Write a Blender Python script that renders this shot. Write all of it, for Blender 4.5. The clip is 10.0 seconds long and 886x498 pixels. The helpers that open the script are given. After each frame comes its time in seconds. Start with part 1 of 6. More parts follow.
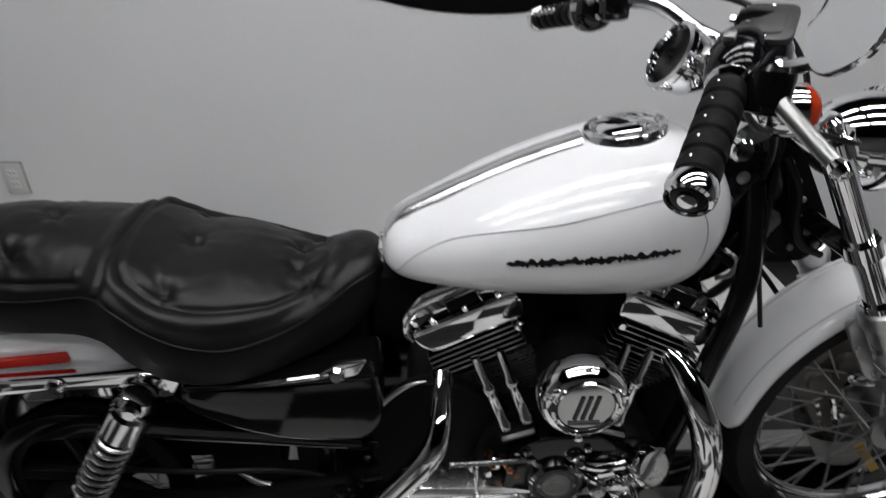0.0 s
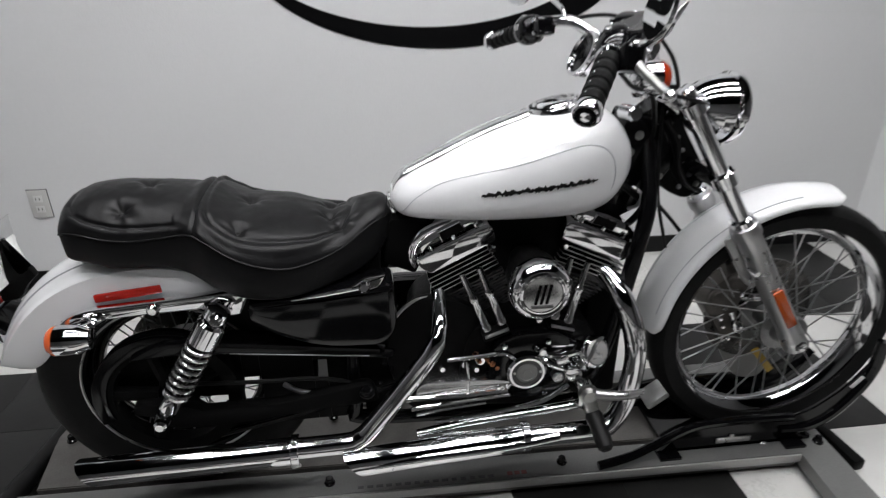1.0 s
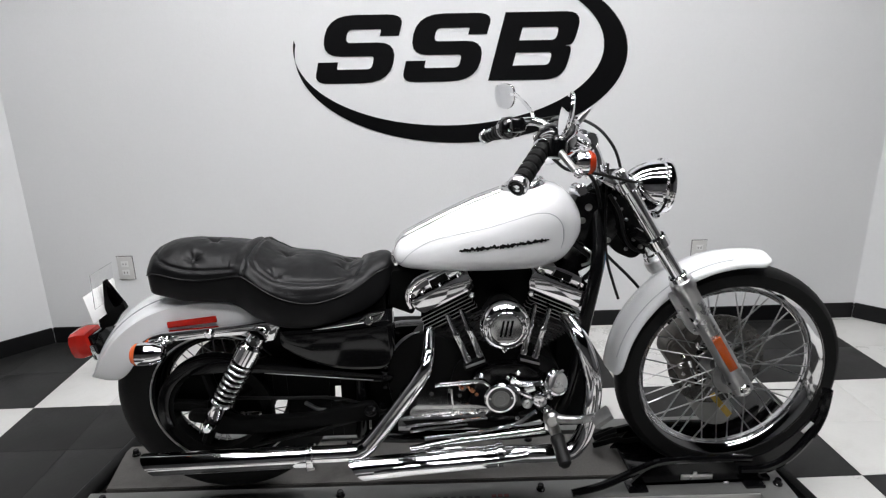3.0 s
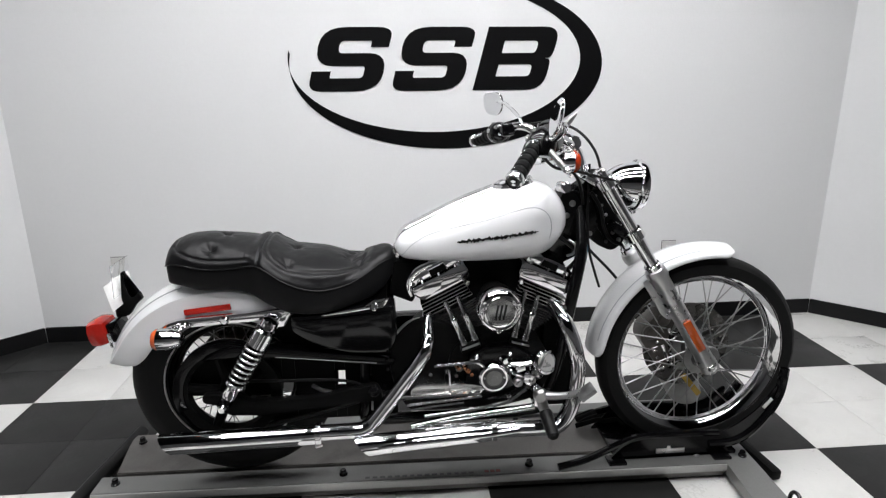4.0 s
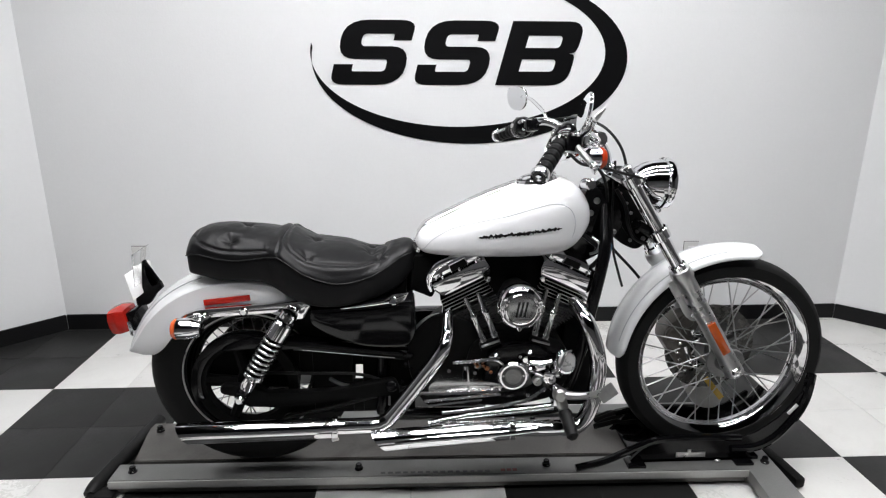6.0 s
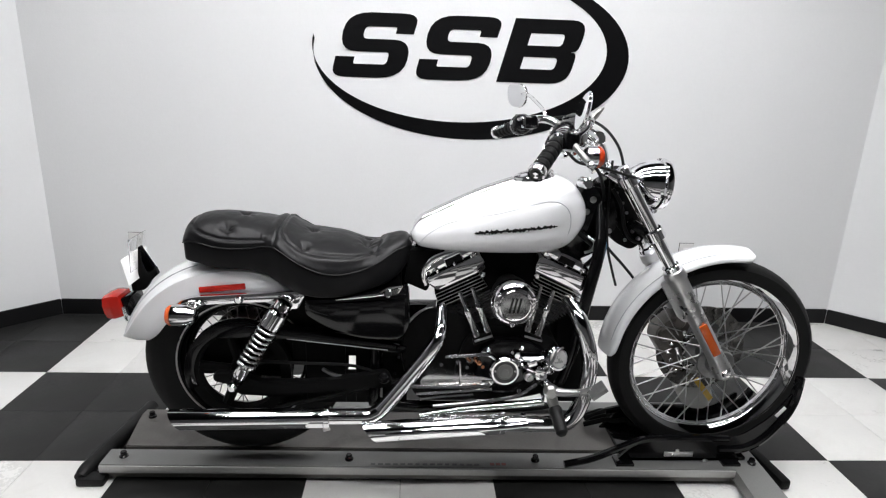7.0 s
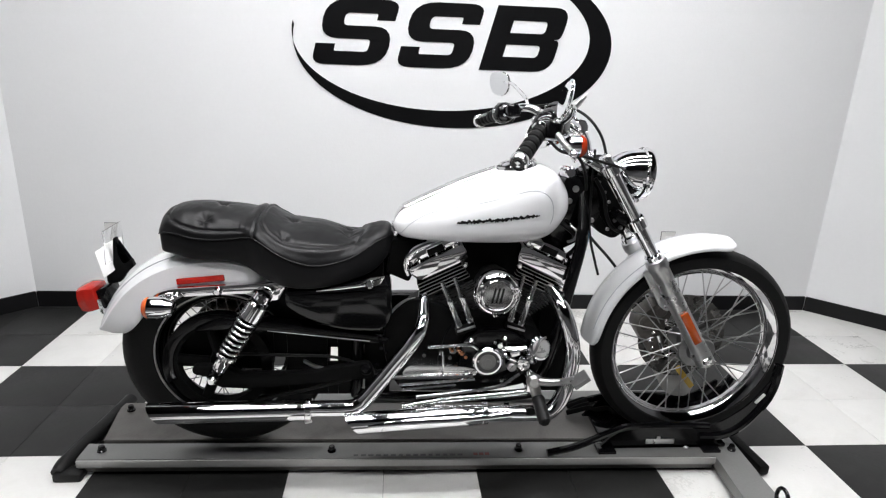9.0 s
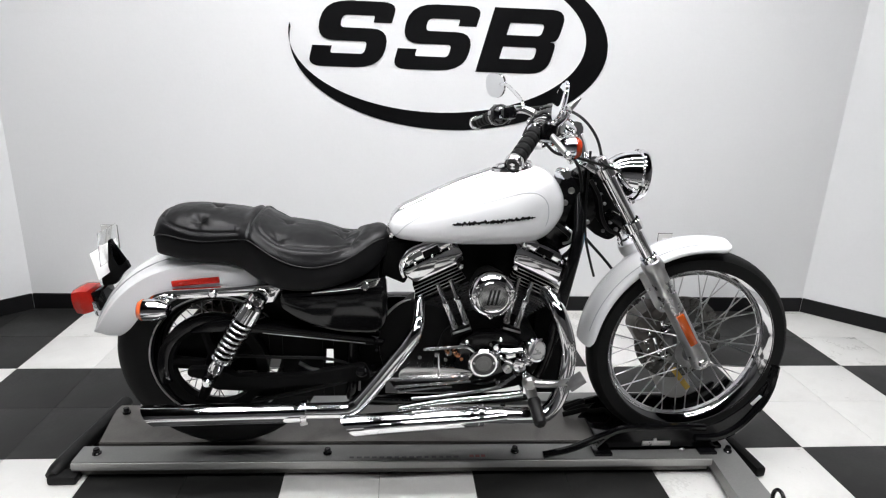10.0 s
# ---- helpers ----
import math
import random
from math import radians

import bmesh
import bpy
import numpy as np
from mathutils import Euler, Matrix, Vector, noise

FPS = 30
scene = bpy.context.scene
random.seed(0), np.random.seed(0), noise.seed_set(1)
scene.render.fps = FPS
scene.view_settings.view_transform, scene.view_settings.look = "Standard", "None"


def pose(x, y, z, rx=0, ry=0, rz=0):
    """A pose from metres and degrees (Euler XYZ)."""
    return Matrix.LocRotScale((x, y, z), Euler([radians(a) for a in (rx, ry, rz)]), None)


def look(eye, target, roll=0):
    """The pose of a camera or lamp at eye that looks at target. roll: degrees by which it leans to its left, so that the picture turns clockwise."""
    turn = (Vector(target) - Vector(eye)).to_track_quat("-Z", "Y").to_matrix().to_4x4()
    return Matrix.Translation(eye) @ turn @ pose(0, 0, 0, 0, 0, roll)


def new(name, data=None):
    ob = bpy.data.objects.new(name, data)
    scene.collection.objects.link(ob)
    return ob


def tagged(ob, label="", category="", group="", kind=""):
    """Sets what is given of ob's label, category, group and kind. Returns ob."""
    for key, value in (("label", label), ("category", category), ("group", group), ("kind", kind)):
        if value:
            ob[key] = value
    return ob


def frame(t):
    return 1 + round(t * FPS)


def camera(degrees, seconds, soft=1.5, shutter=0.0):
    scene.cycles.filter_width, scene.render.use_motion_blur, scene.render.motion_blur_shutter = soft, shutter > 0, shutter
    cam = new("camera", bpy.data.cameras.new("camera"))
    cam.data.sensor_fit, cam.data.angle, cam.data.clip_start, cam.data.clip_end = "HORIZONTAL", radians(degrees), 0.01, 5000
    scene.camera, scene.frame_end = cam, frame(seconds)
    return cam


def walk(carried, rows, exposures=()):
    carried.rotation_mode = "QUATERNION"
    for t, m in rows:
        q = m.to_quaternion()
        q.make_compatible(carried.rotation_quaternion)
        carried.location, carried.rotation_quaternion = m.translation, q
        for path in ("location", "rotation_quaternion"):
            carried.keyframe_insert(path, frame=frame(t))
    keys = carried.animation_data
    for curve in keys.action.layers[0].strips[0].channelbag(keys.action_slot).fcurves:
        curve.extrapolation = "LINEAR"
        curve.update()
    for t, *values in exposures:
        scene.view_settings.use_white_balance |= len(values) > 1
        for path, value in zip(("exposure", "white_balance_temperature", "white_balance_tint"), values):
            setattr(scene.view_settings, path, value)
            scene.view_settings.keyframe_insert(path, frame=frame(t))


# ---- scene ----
cam = camera(72.91, 10.0, 1.2, 0.45)
PATH = [
    (0, (0.6177, -0.8497, 1.2796), (0.7117, 0.8824, 0.2841), 1.02),
    (0.1, (0.6187, -0.8754, 1.2836), (0.6794, 0.8573, 0.3445), 0.66),
    (0.2, (0.6091, -0.9023, 1.2780), (0.6926, 0.8321, 0.3597), 1.80),
    (0.3, (0.6017, -0.9222, 1.2763), (0.6900, 0.8070, 0.3345), 2.42),
    (0.4, (0.5914, -0.9571, 1.2678), (0.6847, 0.7818, 0.3110), 2.82),
    (0.5, (0.5854, -0.9967, 1.2641), (0.6908, 0.7567, 0.3079), 2.27),
    (0.6, (0.5724, -1.0497, 1.2588), (0.6979, 0.7131, 0.3141), 2.08),
    (0.7, (0.5666, -1.1048, 1.2545), (0.6765, 0.6695, 0.3290), -0.20),
    (0.8, (0.5447, -1.1577, 1.2548), (0.7113, 0.6259, 0.3598), 0.17),
    (0.9, (0.5387, -1.2061, 1.2619), (0.7208, 0.5824, 0.3893), -0.70),
    (1, (0.5319, -1.2577, 1.2657), (0.7488, 0.5388, 0.4140), -0.35),
    (1.1, (0.5248, -1.2897, 1.2788), (0.7464, 0.5249, 0.4614), -0.11),
    (1.2, (0.5266, -1.3078, 1.2883), (0.7517, 0.5109, 0.4949), 1.51),
    (1.3, (0.5348, -1.3304, 1.2976), (0.7620, 0.4970, 0.5210), 2.59),
    (1.5, (0.5565, -1.3623, 1.3072), (0.8014, 0.4691, 0.5417), 3.28),
    (1.6, (0.5799, -1.3802, 1.3057), (0.7931, 0.4559, 0.5709), 2.32),
    (1.7, (0.6054, -1.4016, 1.3089), (0.7992, 0.4427, 0.5691), 2.55),
    (1.8, (0.6331, -1.4230, 1.3074), (0.8017, 0.4295, 0.5555), 2.76),
    (1.9, (0.6559, -1.4498, 1.3116), (0.7593, 0.4163, 0.6184), 1.94),
    (2, (0.6808, -1.4738, 1.3187), (0.7306, 0.4031, 0.6294), 1.45),
    (2.2, (0.7056, -1.5115, 1.3267), (0.6790, 0.3771, 0.6457), -0.53),
    (2.4, (0.7057, -1.5430, 1.3320), (0.6654, 0.3511, 0.6490), -0.27),
    (2.5, (0.7038, -1.5538, 1.3336), (0.6611, 0.3381, 0.6864), -0.31),
    (2.7, (0.6950, -1.5807, 1.3214), (0.6821, 0.3252, 0.7152), -0.84),
    (3.8, (0.5712, -1.7821, 1.2912), (0.7283, 0.1445, 0.7777), -0.16),
    (4, (0.5744, -1.7949, 1.2943), (0.7246, 0.1254, 0.7561), -0.52),
    (4.2, (0.5706, -1.7974, 1.2933), (0.7185, 0.1256, 0.7484), 0.33),
    (4.5, (0.5638, -1.7993, 1.2915), (0.6752, 0.1258, 0.7607), 0.17),
    (4.7, (0.5641, -1.7956, 1.2852), (0.6973, 0.1198, 0.7114), 0.39),
    (5, (0.5642, -1.7916, 1.2777), (0.6951, 0.1108, 0.6747), 0.54),
    (5.2, (0.5639, -1.7856, 1.2769), (0.7018, 0.1134, 0.6671), 0.68),
    (5.5, (0.5614, -1.7797, 1.2762), (0.7042, 0.1173, 0.6592), 0.91),
    (5.7, (0.5613, -1.7775, 1.2791), (0.6840, 0.1285, 0.6768), 1.05),
    (6, (0.5586, -1.7754, 1.2845), (0.6578, 0.1453, 0.7357), 0.27),
    (6.2, (0.5594, -1.7764, 1.2839), (0.6490, 0.1429, 0.7203), 1.68),
    (7.3, (0.5619, -1.7862, 1.2833), (0.6808, 0.1295, 0.7201), 2.03),
    (7.5, (0.5618, -1.7861, 1.2825), (0.6893, 0.1271, 0.7138), 2.06),
    (8, (0.5675, -1.7849, 1.2849), (0.7037, 0.1271, 0.7140), 1.77),
    (8.5, (0.5655, -1.7778, 1.2857), (0.7102, 0.1289, 0.6995), 1.84),
    (9, (0.5687, -1.7699, 1.2819), (0.7311, 0.1324, 0.6861), 2.22),
    (9.5, (0.5728, -1.7700, 1.2784), (0.7397, 0.1336, 0.6881), 2.27),
    (10, (0.5779, -1.7699, 1.2817), (0.7446, 0.1340, 0.6921), 2.21),
]
EXPOSURES = [(0, -0.36), (0.5, -0.24), (1, 0.06), (1.5, 0.24), (2, 0.33), (2.5, 0.37), (4, 0.5), (5, 0.55), (7.5, 0.67), (10, 0.74)]
walk(cam, [(t, look(eye, target, roll)) for t, eye, target, roll in PATH], EXPOSURES)

# ---------- light ----------
world = bpy.data.worlds.new("world")
scene.world = world
world.use_nodes = True
world.node_tree.nodes["Background"].inputs[0].default_value = (0.5, 0.5, 0.5, 1)
world.node_tree.nodes["Background"].inputs[1].default_value = 0.004
TUBE_GLOW = 30.0


# ---------- materials ----------
def surface(name, color, rough=0.5, metal=0.0, vary=0.08, scale=8.0, fine=120.0, bump=0.0, bump_scale=200.0, coat=0.0,
            rand=0.0, rough_vary=0.1, second=None, second_scale=3.0, second_amount=0.5, spec=0.5, coat_rough=0.04):
    """A procedural surface: base colour with coarse and fine variation, optional blotches of a second colour, bump and coat."""
    m = bpy.data.materials.new(name)
    m.use_nodes = True
    t = m.node_tree
    n, l = t.nodes, t.links
    b = n["Principled BSDF"]
    co = n.new("ShaderNodeTexCoord")
    coarse = n.new("ShaderNodeTexNoise")
    coarse.inputs["Scale"].default_value, coarse.inputs["Detail"].default_value = scale, 5
    finen = n.new("ShaderNodeTexNoise")
    finen.inputs["Scale"].default_value, finen.inputs["Detail"].default_value = fine, 3
    l.new(co.outputs["Object"], coarse.inputs["Vector"])
    l.new(co.outputs["Object"], finen.inputs["Vector"])
    both = n.new("ShaderNodeMix")
    both.data_type = "FLOAT"
    both.inputs[0].default_value = 0.4
    l.new(coarse.outputs["Fac"], both.inputs[2])
    l.new(finen.outputs["Fac"], both.inputs[3])
    if rand:
        info = n.new("ShaderNodeObjectInfo")
        rm = n.new("ShaderNodeMix")
        rm.data_type = "FLOAT"
        rm.inputs[0].default_value = rand
        l.new(both.outputs[0], rm.inputs[2])
        l.new(info.outputs["Random"], rm.inputs[3])
        both = rm
    hsv = n.new("ShaderNodeMapRange")
    hsv.inputs["From Min"].default_value, hsv.inputs["From Max"].default_value = 0.3, 0.7
    hsv.inputs["To Min"].default_value, hsv.inputs["To Max"].default_value = 1 - vary, 1 + vary
    l.new(both.outputs[0], hsv.inputs["Value"])
    mul = n.new("ShaderNodeVectorMath")
    mul.operation = "MULTIPLY"
    mul.inputs[0].default_value = color[:3]
    l.new(hsv.outputs[0], mul.inputs[1])
    col = mul.outputs[0]
    if second:
        bl = n.new("ShaderNodeTexNoise")
        bl.inputs["Scale"].default_value, bl.inputs["Detail"].default_value = second_scale, 6
        bl.inputs["Distortion"].default_value = 1.2
        l.new(co.outputs["Object"], bl.inputs["Vector"])
        ramp = n.new("ShaderNodeMapRange")
        ramp.inputs["From Min"].default_value, ramp.inputs["From Max"].default_value = 0.5, 0.72
        ramp.inputs["To Max"].default_value = second_amount
        l.new(bl.outputs["Fac"], ramp.inputs["Value"])
        mx = n.new("ShaderNodeMix")
        mx.data_type = "RGBA"
        l.new(ramp.outputs[0], mx.inputs[0])
        l.new(col, mx.inputs[6])
        mx.inputs[7].default_value = (*second, 1)
        col = mx.outputs[2]
    l.new(col, b.inputs["Base Color"])
    rr = n.new("ShaderNodeMapRange")
    rr.inputs["From Min"].default_value, rr.inputs["From Max"].default_value = 0.3, 0.7
    rr.inputs["To Min"].default_value, rr.inputs["To Max"].default_value = max(0.02, rough * (1 - rough_vary * 2)), rough * (1 + rough_vary * 2)
    l.new(both.outputs[0], rr.inputs["Value"])
    l.new(rr.outputs[0], b.inputs["Roughness"])
    b.inputs["Metallic"].default_value = metal
    b.inputs["Coat Weight"].default_value = coat
    b.inputs["Coat Roughness"].default_value = coat_rough
    b.inputs["Specular IOR Level"].default_value = spec
    if bump:
        bn = n.new("ShaderNodeTexNoise")
        bn.inputs["Scale"].default_value, bn.inputs["Detail"].default_value = bump_scale, 4
        l.new(co.outputs["Object"], bn.inputs["Vector"])
        bu = n.new("ShaderNodeBump")
        bu.inputs["Strength"].default_value, bu.inputs["Distance"].default_value = 1.0, bump
        l.new(bn.outputs["Fac"], bu.inputs["Height"])
        l.new(bu.outputs[0], b.inputs["Normal"])
    return m


WALL_PAINT = surface("wall_paint", (0.78, 0.785, 0.79), 0.6, vary=0.02, scale=1.5, fine=60, bump=0.0006, bump_scale=140)
BASE_BLACK = surface("black_vinyl", (0.0055, 0.0055, 0.006), 0.45, vary=0.2, spec=0.25)
SIGN_BLACK = surface("sign_black", (0.0032, 0.0032, 0.0036), 0.45, vary=0.2, scale=3, spec=0.1)
TILE_WHITE = surface("white_tile", (0.65, 0.645, 0.625), 0.3, vary=0.05, scale=9, fine=90, bump=0.0002, bump_scale=60, rand=0.25,
                     second=(0.5, 0.49, 0.46), second_scale=7, second_amount=0.28)
TILE_BLACK = surface("black_tile", (0.0155, 0.0155, 0.015), 0.42, vary=0.25, spec=0.24, scale=9, fine=90, bump=0.0002, bump_scale=60, rand=0.03,
                     second=(0.035, 0.035, 0.034), second_scale=7, second_amount=0.3)
GROUT = surface("tile_joint", (0.035, 0.035, 0.034), 0.8, vary=0.2)
CEILING = surface("grey_ceiling", (0.11, 0.11, 0.112), 0.9, vary=0.05, bump=0.001)
REAR_WALL = surface("grey_wall", (0.17, 0.17, 0.172), 0.7, vary=0.06)
CHROME = surface("chrome", (0.82, 0.82, 0.83), 0.05, 1.0, vary=0.02, scale=20, rough_vary=0.3)
SATIN = surface("satin_aluminium", (0.55, 0.55, 0.55), 0.3, 1.0, vary=0.03, scale=10, fine=60)
CAST = surface("cast_silver", (0.24, 0.24, 0.24), 0.38, 0.9, vary=0.12, scale=30, bump=0.0002)
ALUMINIUM = surface("brushed_aluminium", (0.2, 0.2, 0.196), 0.4, 0.45, vary=0.16, scale=5, fine=200, bump=0.0002, second=(0.11, 0.105, 0.1), second_scale=3, second_amount=0.35)
DECK = surface("worn_deck_aluminium", (0.15, 0.144, 0.135), 0.36, 0.55, vary=0.2, scale=4, fine=160, bump=0.0003, spec=0.3, second=(0.06, 0.055, 0.05), second_scale=5, second_amount=0.5)
ALU_EDGE = surface("bright_aluminium", (0.42, 0.42, 0.41), 0.45, 0.3, vary=0.1, scale=9)
PEARL = surface("pearl_white_paint", (0.79, 0.795, 0.805), 0.3, 0.0, vary=0.02, scale=6, fine=700, coat=0.8, coat_rough=0.09)
BLACK_GLOSS = surface("gloss_black_paint", (0.003, 0.003, 0.0035), 0.1, vary=0.2, spec=0.4)
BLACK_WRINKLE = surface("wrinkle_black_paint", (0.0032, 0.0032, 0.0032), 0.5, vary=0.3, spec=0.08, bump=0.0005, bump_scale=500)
BLACK_SATIN = surface("satin_black_paint", (0.003, 0.003, 0.0034), 0.16, vary=0.25, spec=0.26)
RIM_CHROME = surface("rim_chrome", (0.66, 0.66, 0.67), 0.06, 1.0, vary=0.03, scale=20)
GREY_PLATE = surface("grey_plate", (0.42, 0.42, 0.4), 0.5, vary=0.1)
SPOKE = surface("spoke_steel", (0.46, 0.46, 0.46), 0.3, 1.0, vary=0.05)
RUBBER = surface("tyre_rubber", (0.006, 0.006, 0.006), 0.6, vary=0.25, spec=0.2, scale=15, bump=0.0004, bump_scale=250)
RUBBER_SOFT = surface("black_rubber", (0.0055, 0.0055, 0.0055), 0.45, vary=0.2, spec=0.22, bump=0.0004, bump_scale=300)
GRIP_RUBBER = surface("grip_rubber", (0.0045, 0.0045, 0.0046), 0.6, vary=0.25, spec=0.12, bump=0.0003, bump_scale=300)
LEATHER = surface("black_leather", (0.0045, 0.0045, 0.005), 0.4, vary=0.2, spec=0.24, scale=12, bump=0.0003, bump_scale=90)
LEATHER_SIDE = surface("black_vinyl_side", (0.005, 0.005, 0.0054), 0.55, vary=0.2, spec=0.2, scale=12, bump=0.0004, bump_scale=300)
STRIPE = surface("silver_pinstripe", (0.5, 0.51, 0.54), 0.35, 0.1, vary=0.05, coat=0.6)
RED_LENS = surface("red_lens", (0.42, 0.016, 0.01), 0.16, vary=0.1, scale=80, coat=0.25, spec=0.35)
AMBER = surface("amber_lens", (0.42, 0.07, 0.008), 0.15, vary=0.08, scale=80, coat=0.5, spec=0.4)
AMBER_DEEP = surface("deep_amber_lens", (0.36, 0.032, 0.008), 0.15, vary=0.08, scale=80, coat=0.7)
GLASS = surface("headlight_glass", (0.75, 0.78, 0.8), 0.08, 0.4, vary=0.06, scale=60, coat=1.0)
MIRROR = surface("mirror_glass", (0.85, 0.86, 0.87), 0.02, 1.0, vary=0.01)
PAPER = surface("white_paper", (0.75, 0.75, 0.74), 0.6, vary=0.03)
POLISH = surface("polished_metal", (0.82, 0.82, 0.82), 0.11, 1.0, vary=0.01, rough_vary=0.03)
BRUSHED = surface("brushed_bright_strip", (0.86, 0.86, 0.86), 0.24, 1.0, vary=0.03, scale=14, fine=160)
SPRING = surface("spring_chrome", (0.55, 0.55, 0.55), 0.24, 1.0, vary=0.03)
INSERT = surface("satin_silver_insert", (0.42, 0.42, 0.42), 0.16, 1.0, vary=0.08)
DIAL_GREY = surface("grey_cover_disc", (0.2, 0.2, 0.195), 0.45, 0.3, vary=0.08, scale=60)
LID_GREY = surface("dark_cast_lid", (0.05, 0.05, 0.05), 0.4, 0.5, vary=0.2, scale=60, bump=0.0002)
LEVER_GREY = surface("dull_lever_metal", (0.33, 0.33, 0.32), 0.34, 1.0, vary=0.08, scale=40)
# pale diffuse colour holds the bright reflection of the metal filter face
FILTER_SILVER = surface("pale_reflection_silver", (0.52, 0.52, 0.51), 0.3, 0.45, vary=0.06, scale=30)
CLEAR = surface("clear_plastic", (0.97, 0.97, 0.97), 0.02, spec=0.2)
CLEAR.node_tree.nodes["Principled BSDF"].inputs["Transmission Weight"].default_value = 1.0
CLEAR.node_tree.nodes["Principled BSDF"].inputs["IOR"].default_value = 1.08
PLASTIC_WHITE = surface("white_plastic", (0.62, 0.615, 0.6), 0.35, vary=0.03)
BLUE_WIRE = surface("blue_sleeve", (0.03, 0.1, 0.17), 0.4)
YELLOW = surface("yellow_tag", (0.5, 0.33, 0.05), 0.45, vary=0.15)
DISC_STEEL = surface("brake_disc_steel", (0.1, 0.097, 0.093), 0.28, 1.0, vary=0.1, scale=40)
CALIPER = surface("caliper_cast", (0.13, 0.12, 0.11), 0.4, 0.6, vary=0.2, scale=40, bump=0.0003)
FIN_EDGE = surface("fin_dark_metal", (0.08, 0.08, 0.08), 0.3, 0.6, vary=0.2, scale=60)
MARK = surface("worn_red_mark", (0.2, 0.06, 0.055), 0.6, vary=0.3, scale=50)
GREY_MARK = surface("worn_mark_and_shadow_line", (0.07, 0.07, 0.07), 0.5, vary=0.3, scale=50)


def glow(name, strength):
    m = bpy.data.materials.new(name)
    m.use_nodes = True
    b = m.node_tree.nodes["Principled BSDF"]
    b.inputs["Base Color"].default_value = (0.8, 0.8, 0.8, 1)
    b.inputs["Emission Color"].default_value = (0.985, 0.982, 1.0, 1)
    b.inputs["Emission Strength"].default_value = strength
    return m


DIFFUSER = glow("lamp_diffuser", TUBE_GLOW)

# ---------- mesh helpers ----------
def finish(bm, name, material, angle=35):
    bmesh.ops.recalc_face_normals(bm, faces=bm.faces)
    me = bpy.data.meshes.new(name)
    bm.to_mesh(me)
    bm.free()
    me.materials.append(material)
    me.polygons.foreach_set("use_smooth", [True] * len(me.polygons))
    me.set_sharp_from_angle(angle=radians(angle))
    return me


def thing(name, at, label, category, group="", kind=""):
    """An empty at a thing's base, which parents its parts."""
    ob = new(name)
    ob.empty_display_size = 0.05
    ob.location = at
    return tagged(ob, label, category, group, kind)


def hang(ob, parent):
    """Parents ob, which keeps its place in the world; parts of parts sit in world coordinates already."""
    ob.parent = parent
    if parent.parent is None:
        ob.matrix_parent_inverse = Matrix.Translation(-Vector(parent.location))
    return ob


def part(name, bm, material, parent, label="", angle=35):
    """One mesh object in world coordinates under a thing or a part."""
    me = bm if isinstance(bm, bpy.types.Mesh) else finish(bm, name, material, angle)
    ob = new(name, me)
    if label:
        ob["label"] = label
    if parent:
        hang(ob, parent)
    return ob


def add_rings(bm, rings, closed=True, caps=True):
    rows = [[bm.verts.new(p) for p in r] for r in rings]
    k = len(rows[0])
    for a, b in zip(rows, rows[1:]):
        for i in range(k if closed else k - 1):
            j = (i + 1) % k
            bm.faces.new((a[i], a[j], b[j], b[i]))
    if caps and closed:
        bm.faces.new(rows[0])
        bm.faces.new(rows[-1])
    return bm


def smooth_path(pts, res=6):
    pts = [Vector(p) for p in pts]
    if len(pts) < 3 or res < 2:
        return pts
    ext = [pts[0] * 2 - pts[1], *pts, pts[-1] * 2 - pts[-2]]
    out = []
    for i in range(1, len(ext) - 2):
        a, b, c, d = ext[i - 1:i + 3]
        for s in range(res):
            t = s / res
            out.append(0.5 * (2 * b + (c - a) * t + (2 * a - 5 * b + 4 * c - d) * t * t + (3 * b - a - 3 * c + d) * t ** 3))
    return out + [pts[-1]]


def tube(pts, r, seg=12, res=6, bm=None, caps=True, flat=1.0):
    """A bent round bar; r is one radius, or one for each given point."""
    bm = bm or bmesh.new()
    path = smooth_path(pts, res)
    n = len(path)
    side = None
    rings = []
    for i, p in enumerate(path):
        d = (path[min(i + 1, n - 1)] - path[max(i - 1, 0)]).normalized()
        if side is None:
            side = d.orthogonal().normalized()
        side = (side - d * side.dot(d)).normalized()
        up = d.cross(side)
        if isinstance(r, (int, float)):
            rad = r
        else:
            f = i / (n - 1) * (len(r) - 1)
            k = min(int(f), len(r) - 2)
            rad = r[k] + (r[k + 1] - r[k]) * (f - k)
        rings.append([p + side * (rad * math.cos(2 * math.pi * j / seg)) + up * (rad * flat * math.sin(2 * math.pi * j / seg)) for j in range(seg)])
    return add_rings(bm, rings, True, caps)


def lathe(profile, at, axis, seg=24, bm=None, caps=True):
    """Turns (radius, height) pairs about an axis through at."""
    bm = bm or bmesh.new()
    axis = Vector(axis).normalized()
    u = axis.orthogonal().normalized()
    v = axis.cross(u)
    at = Vector(at)
    rings = [[at + axis * h + (u * math.cos(a) + v * math.sin(a)) * max(r, 0.0004) for a in (2 * math.pi * j / seg for j in range(seg))] for r, h in profile]
    return add_rings(bm, rings, True, caps)


def rod(a, b, r, seg=12, bm=None, round_end=0.0):
    a, b = Vector(a), Vector(b)
    d = (b - a).length
    e = round_end
    prof = [(r - e, 0), (r, e), (r, d - e), (r - e, d)] if e else [(r, 0), (r, d)]
    return lathe(prof, a, b - a, seg, bm)


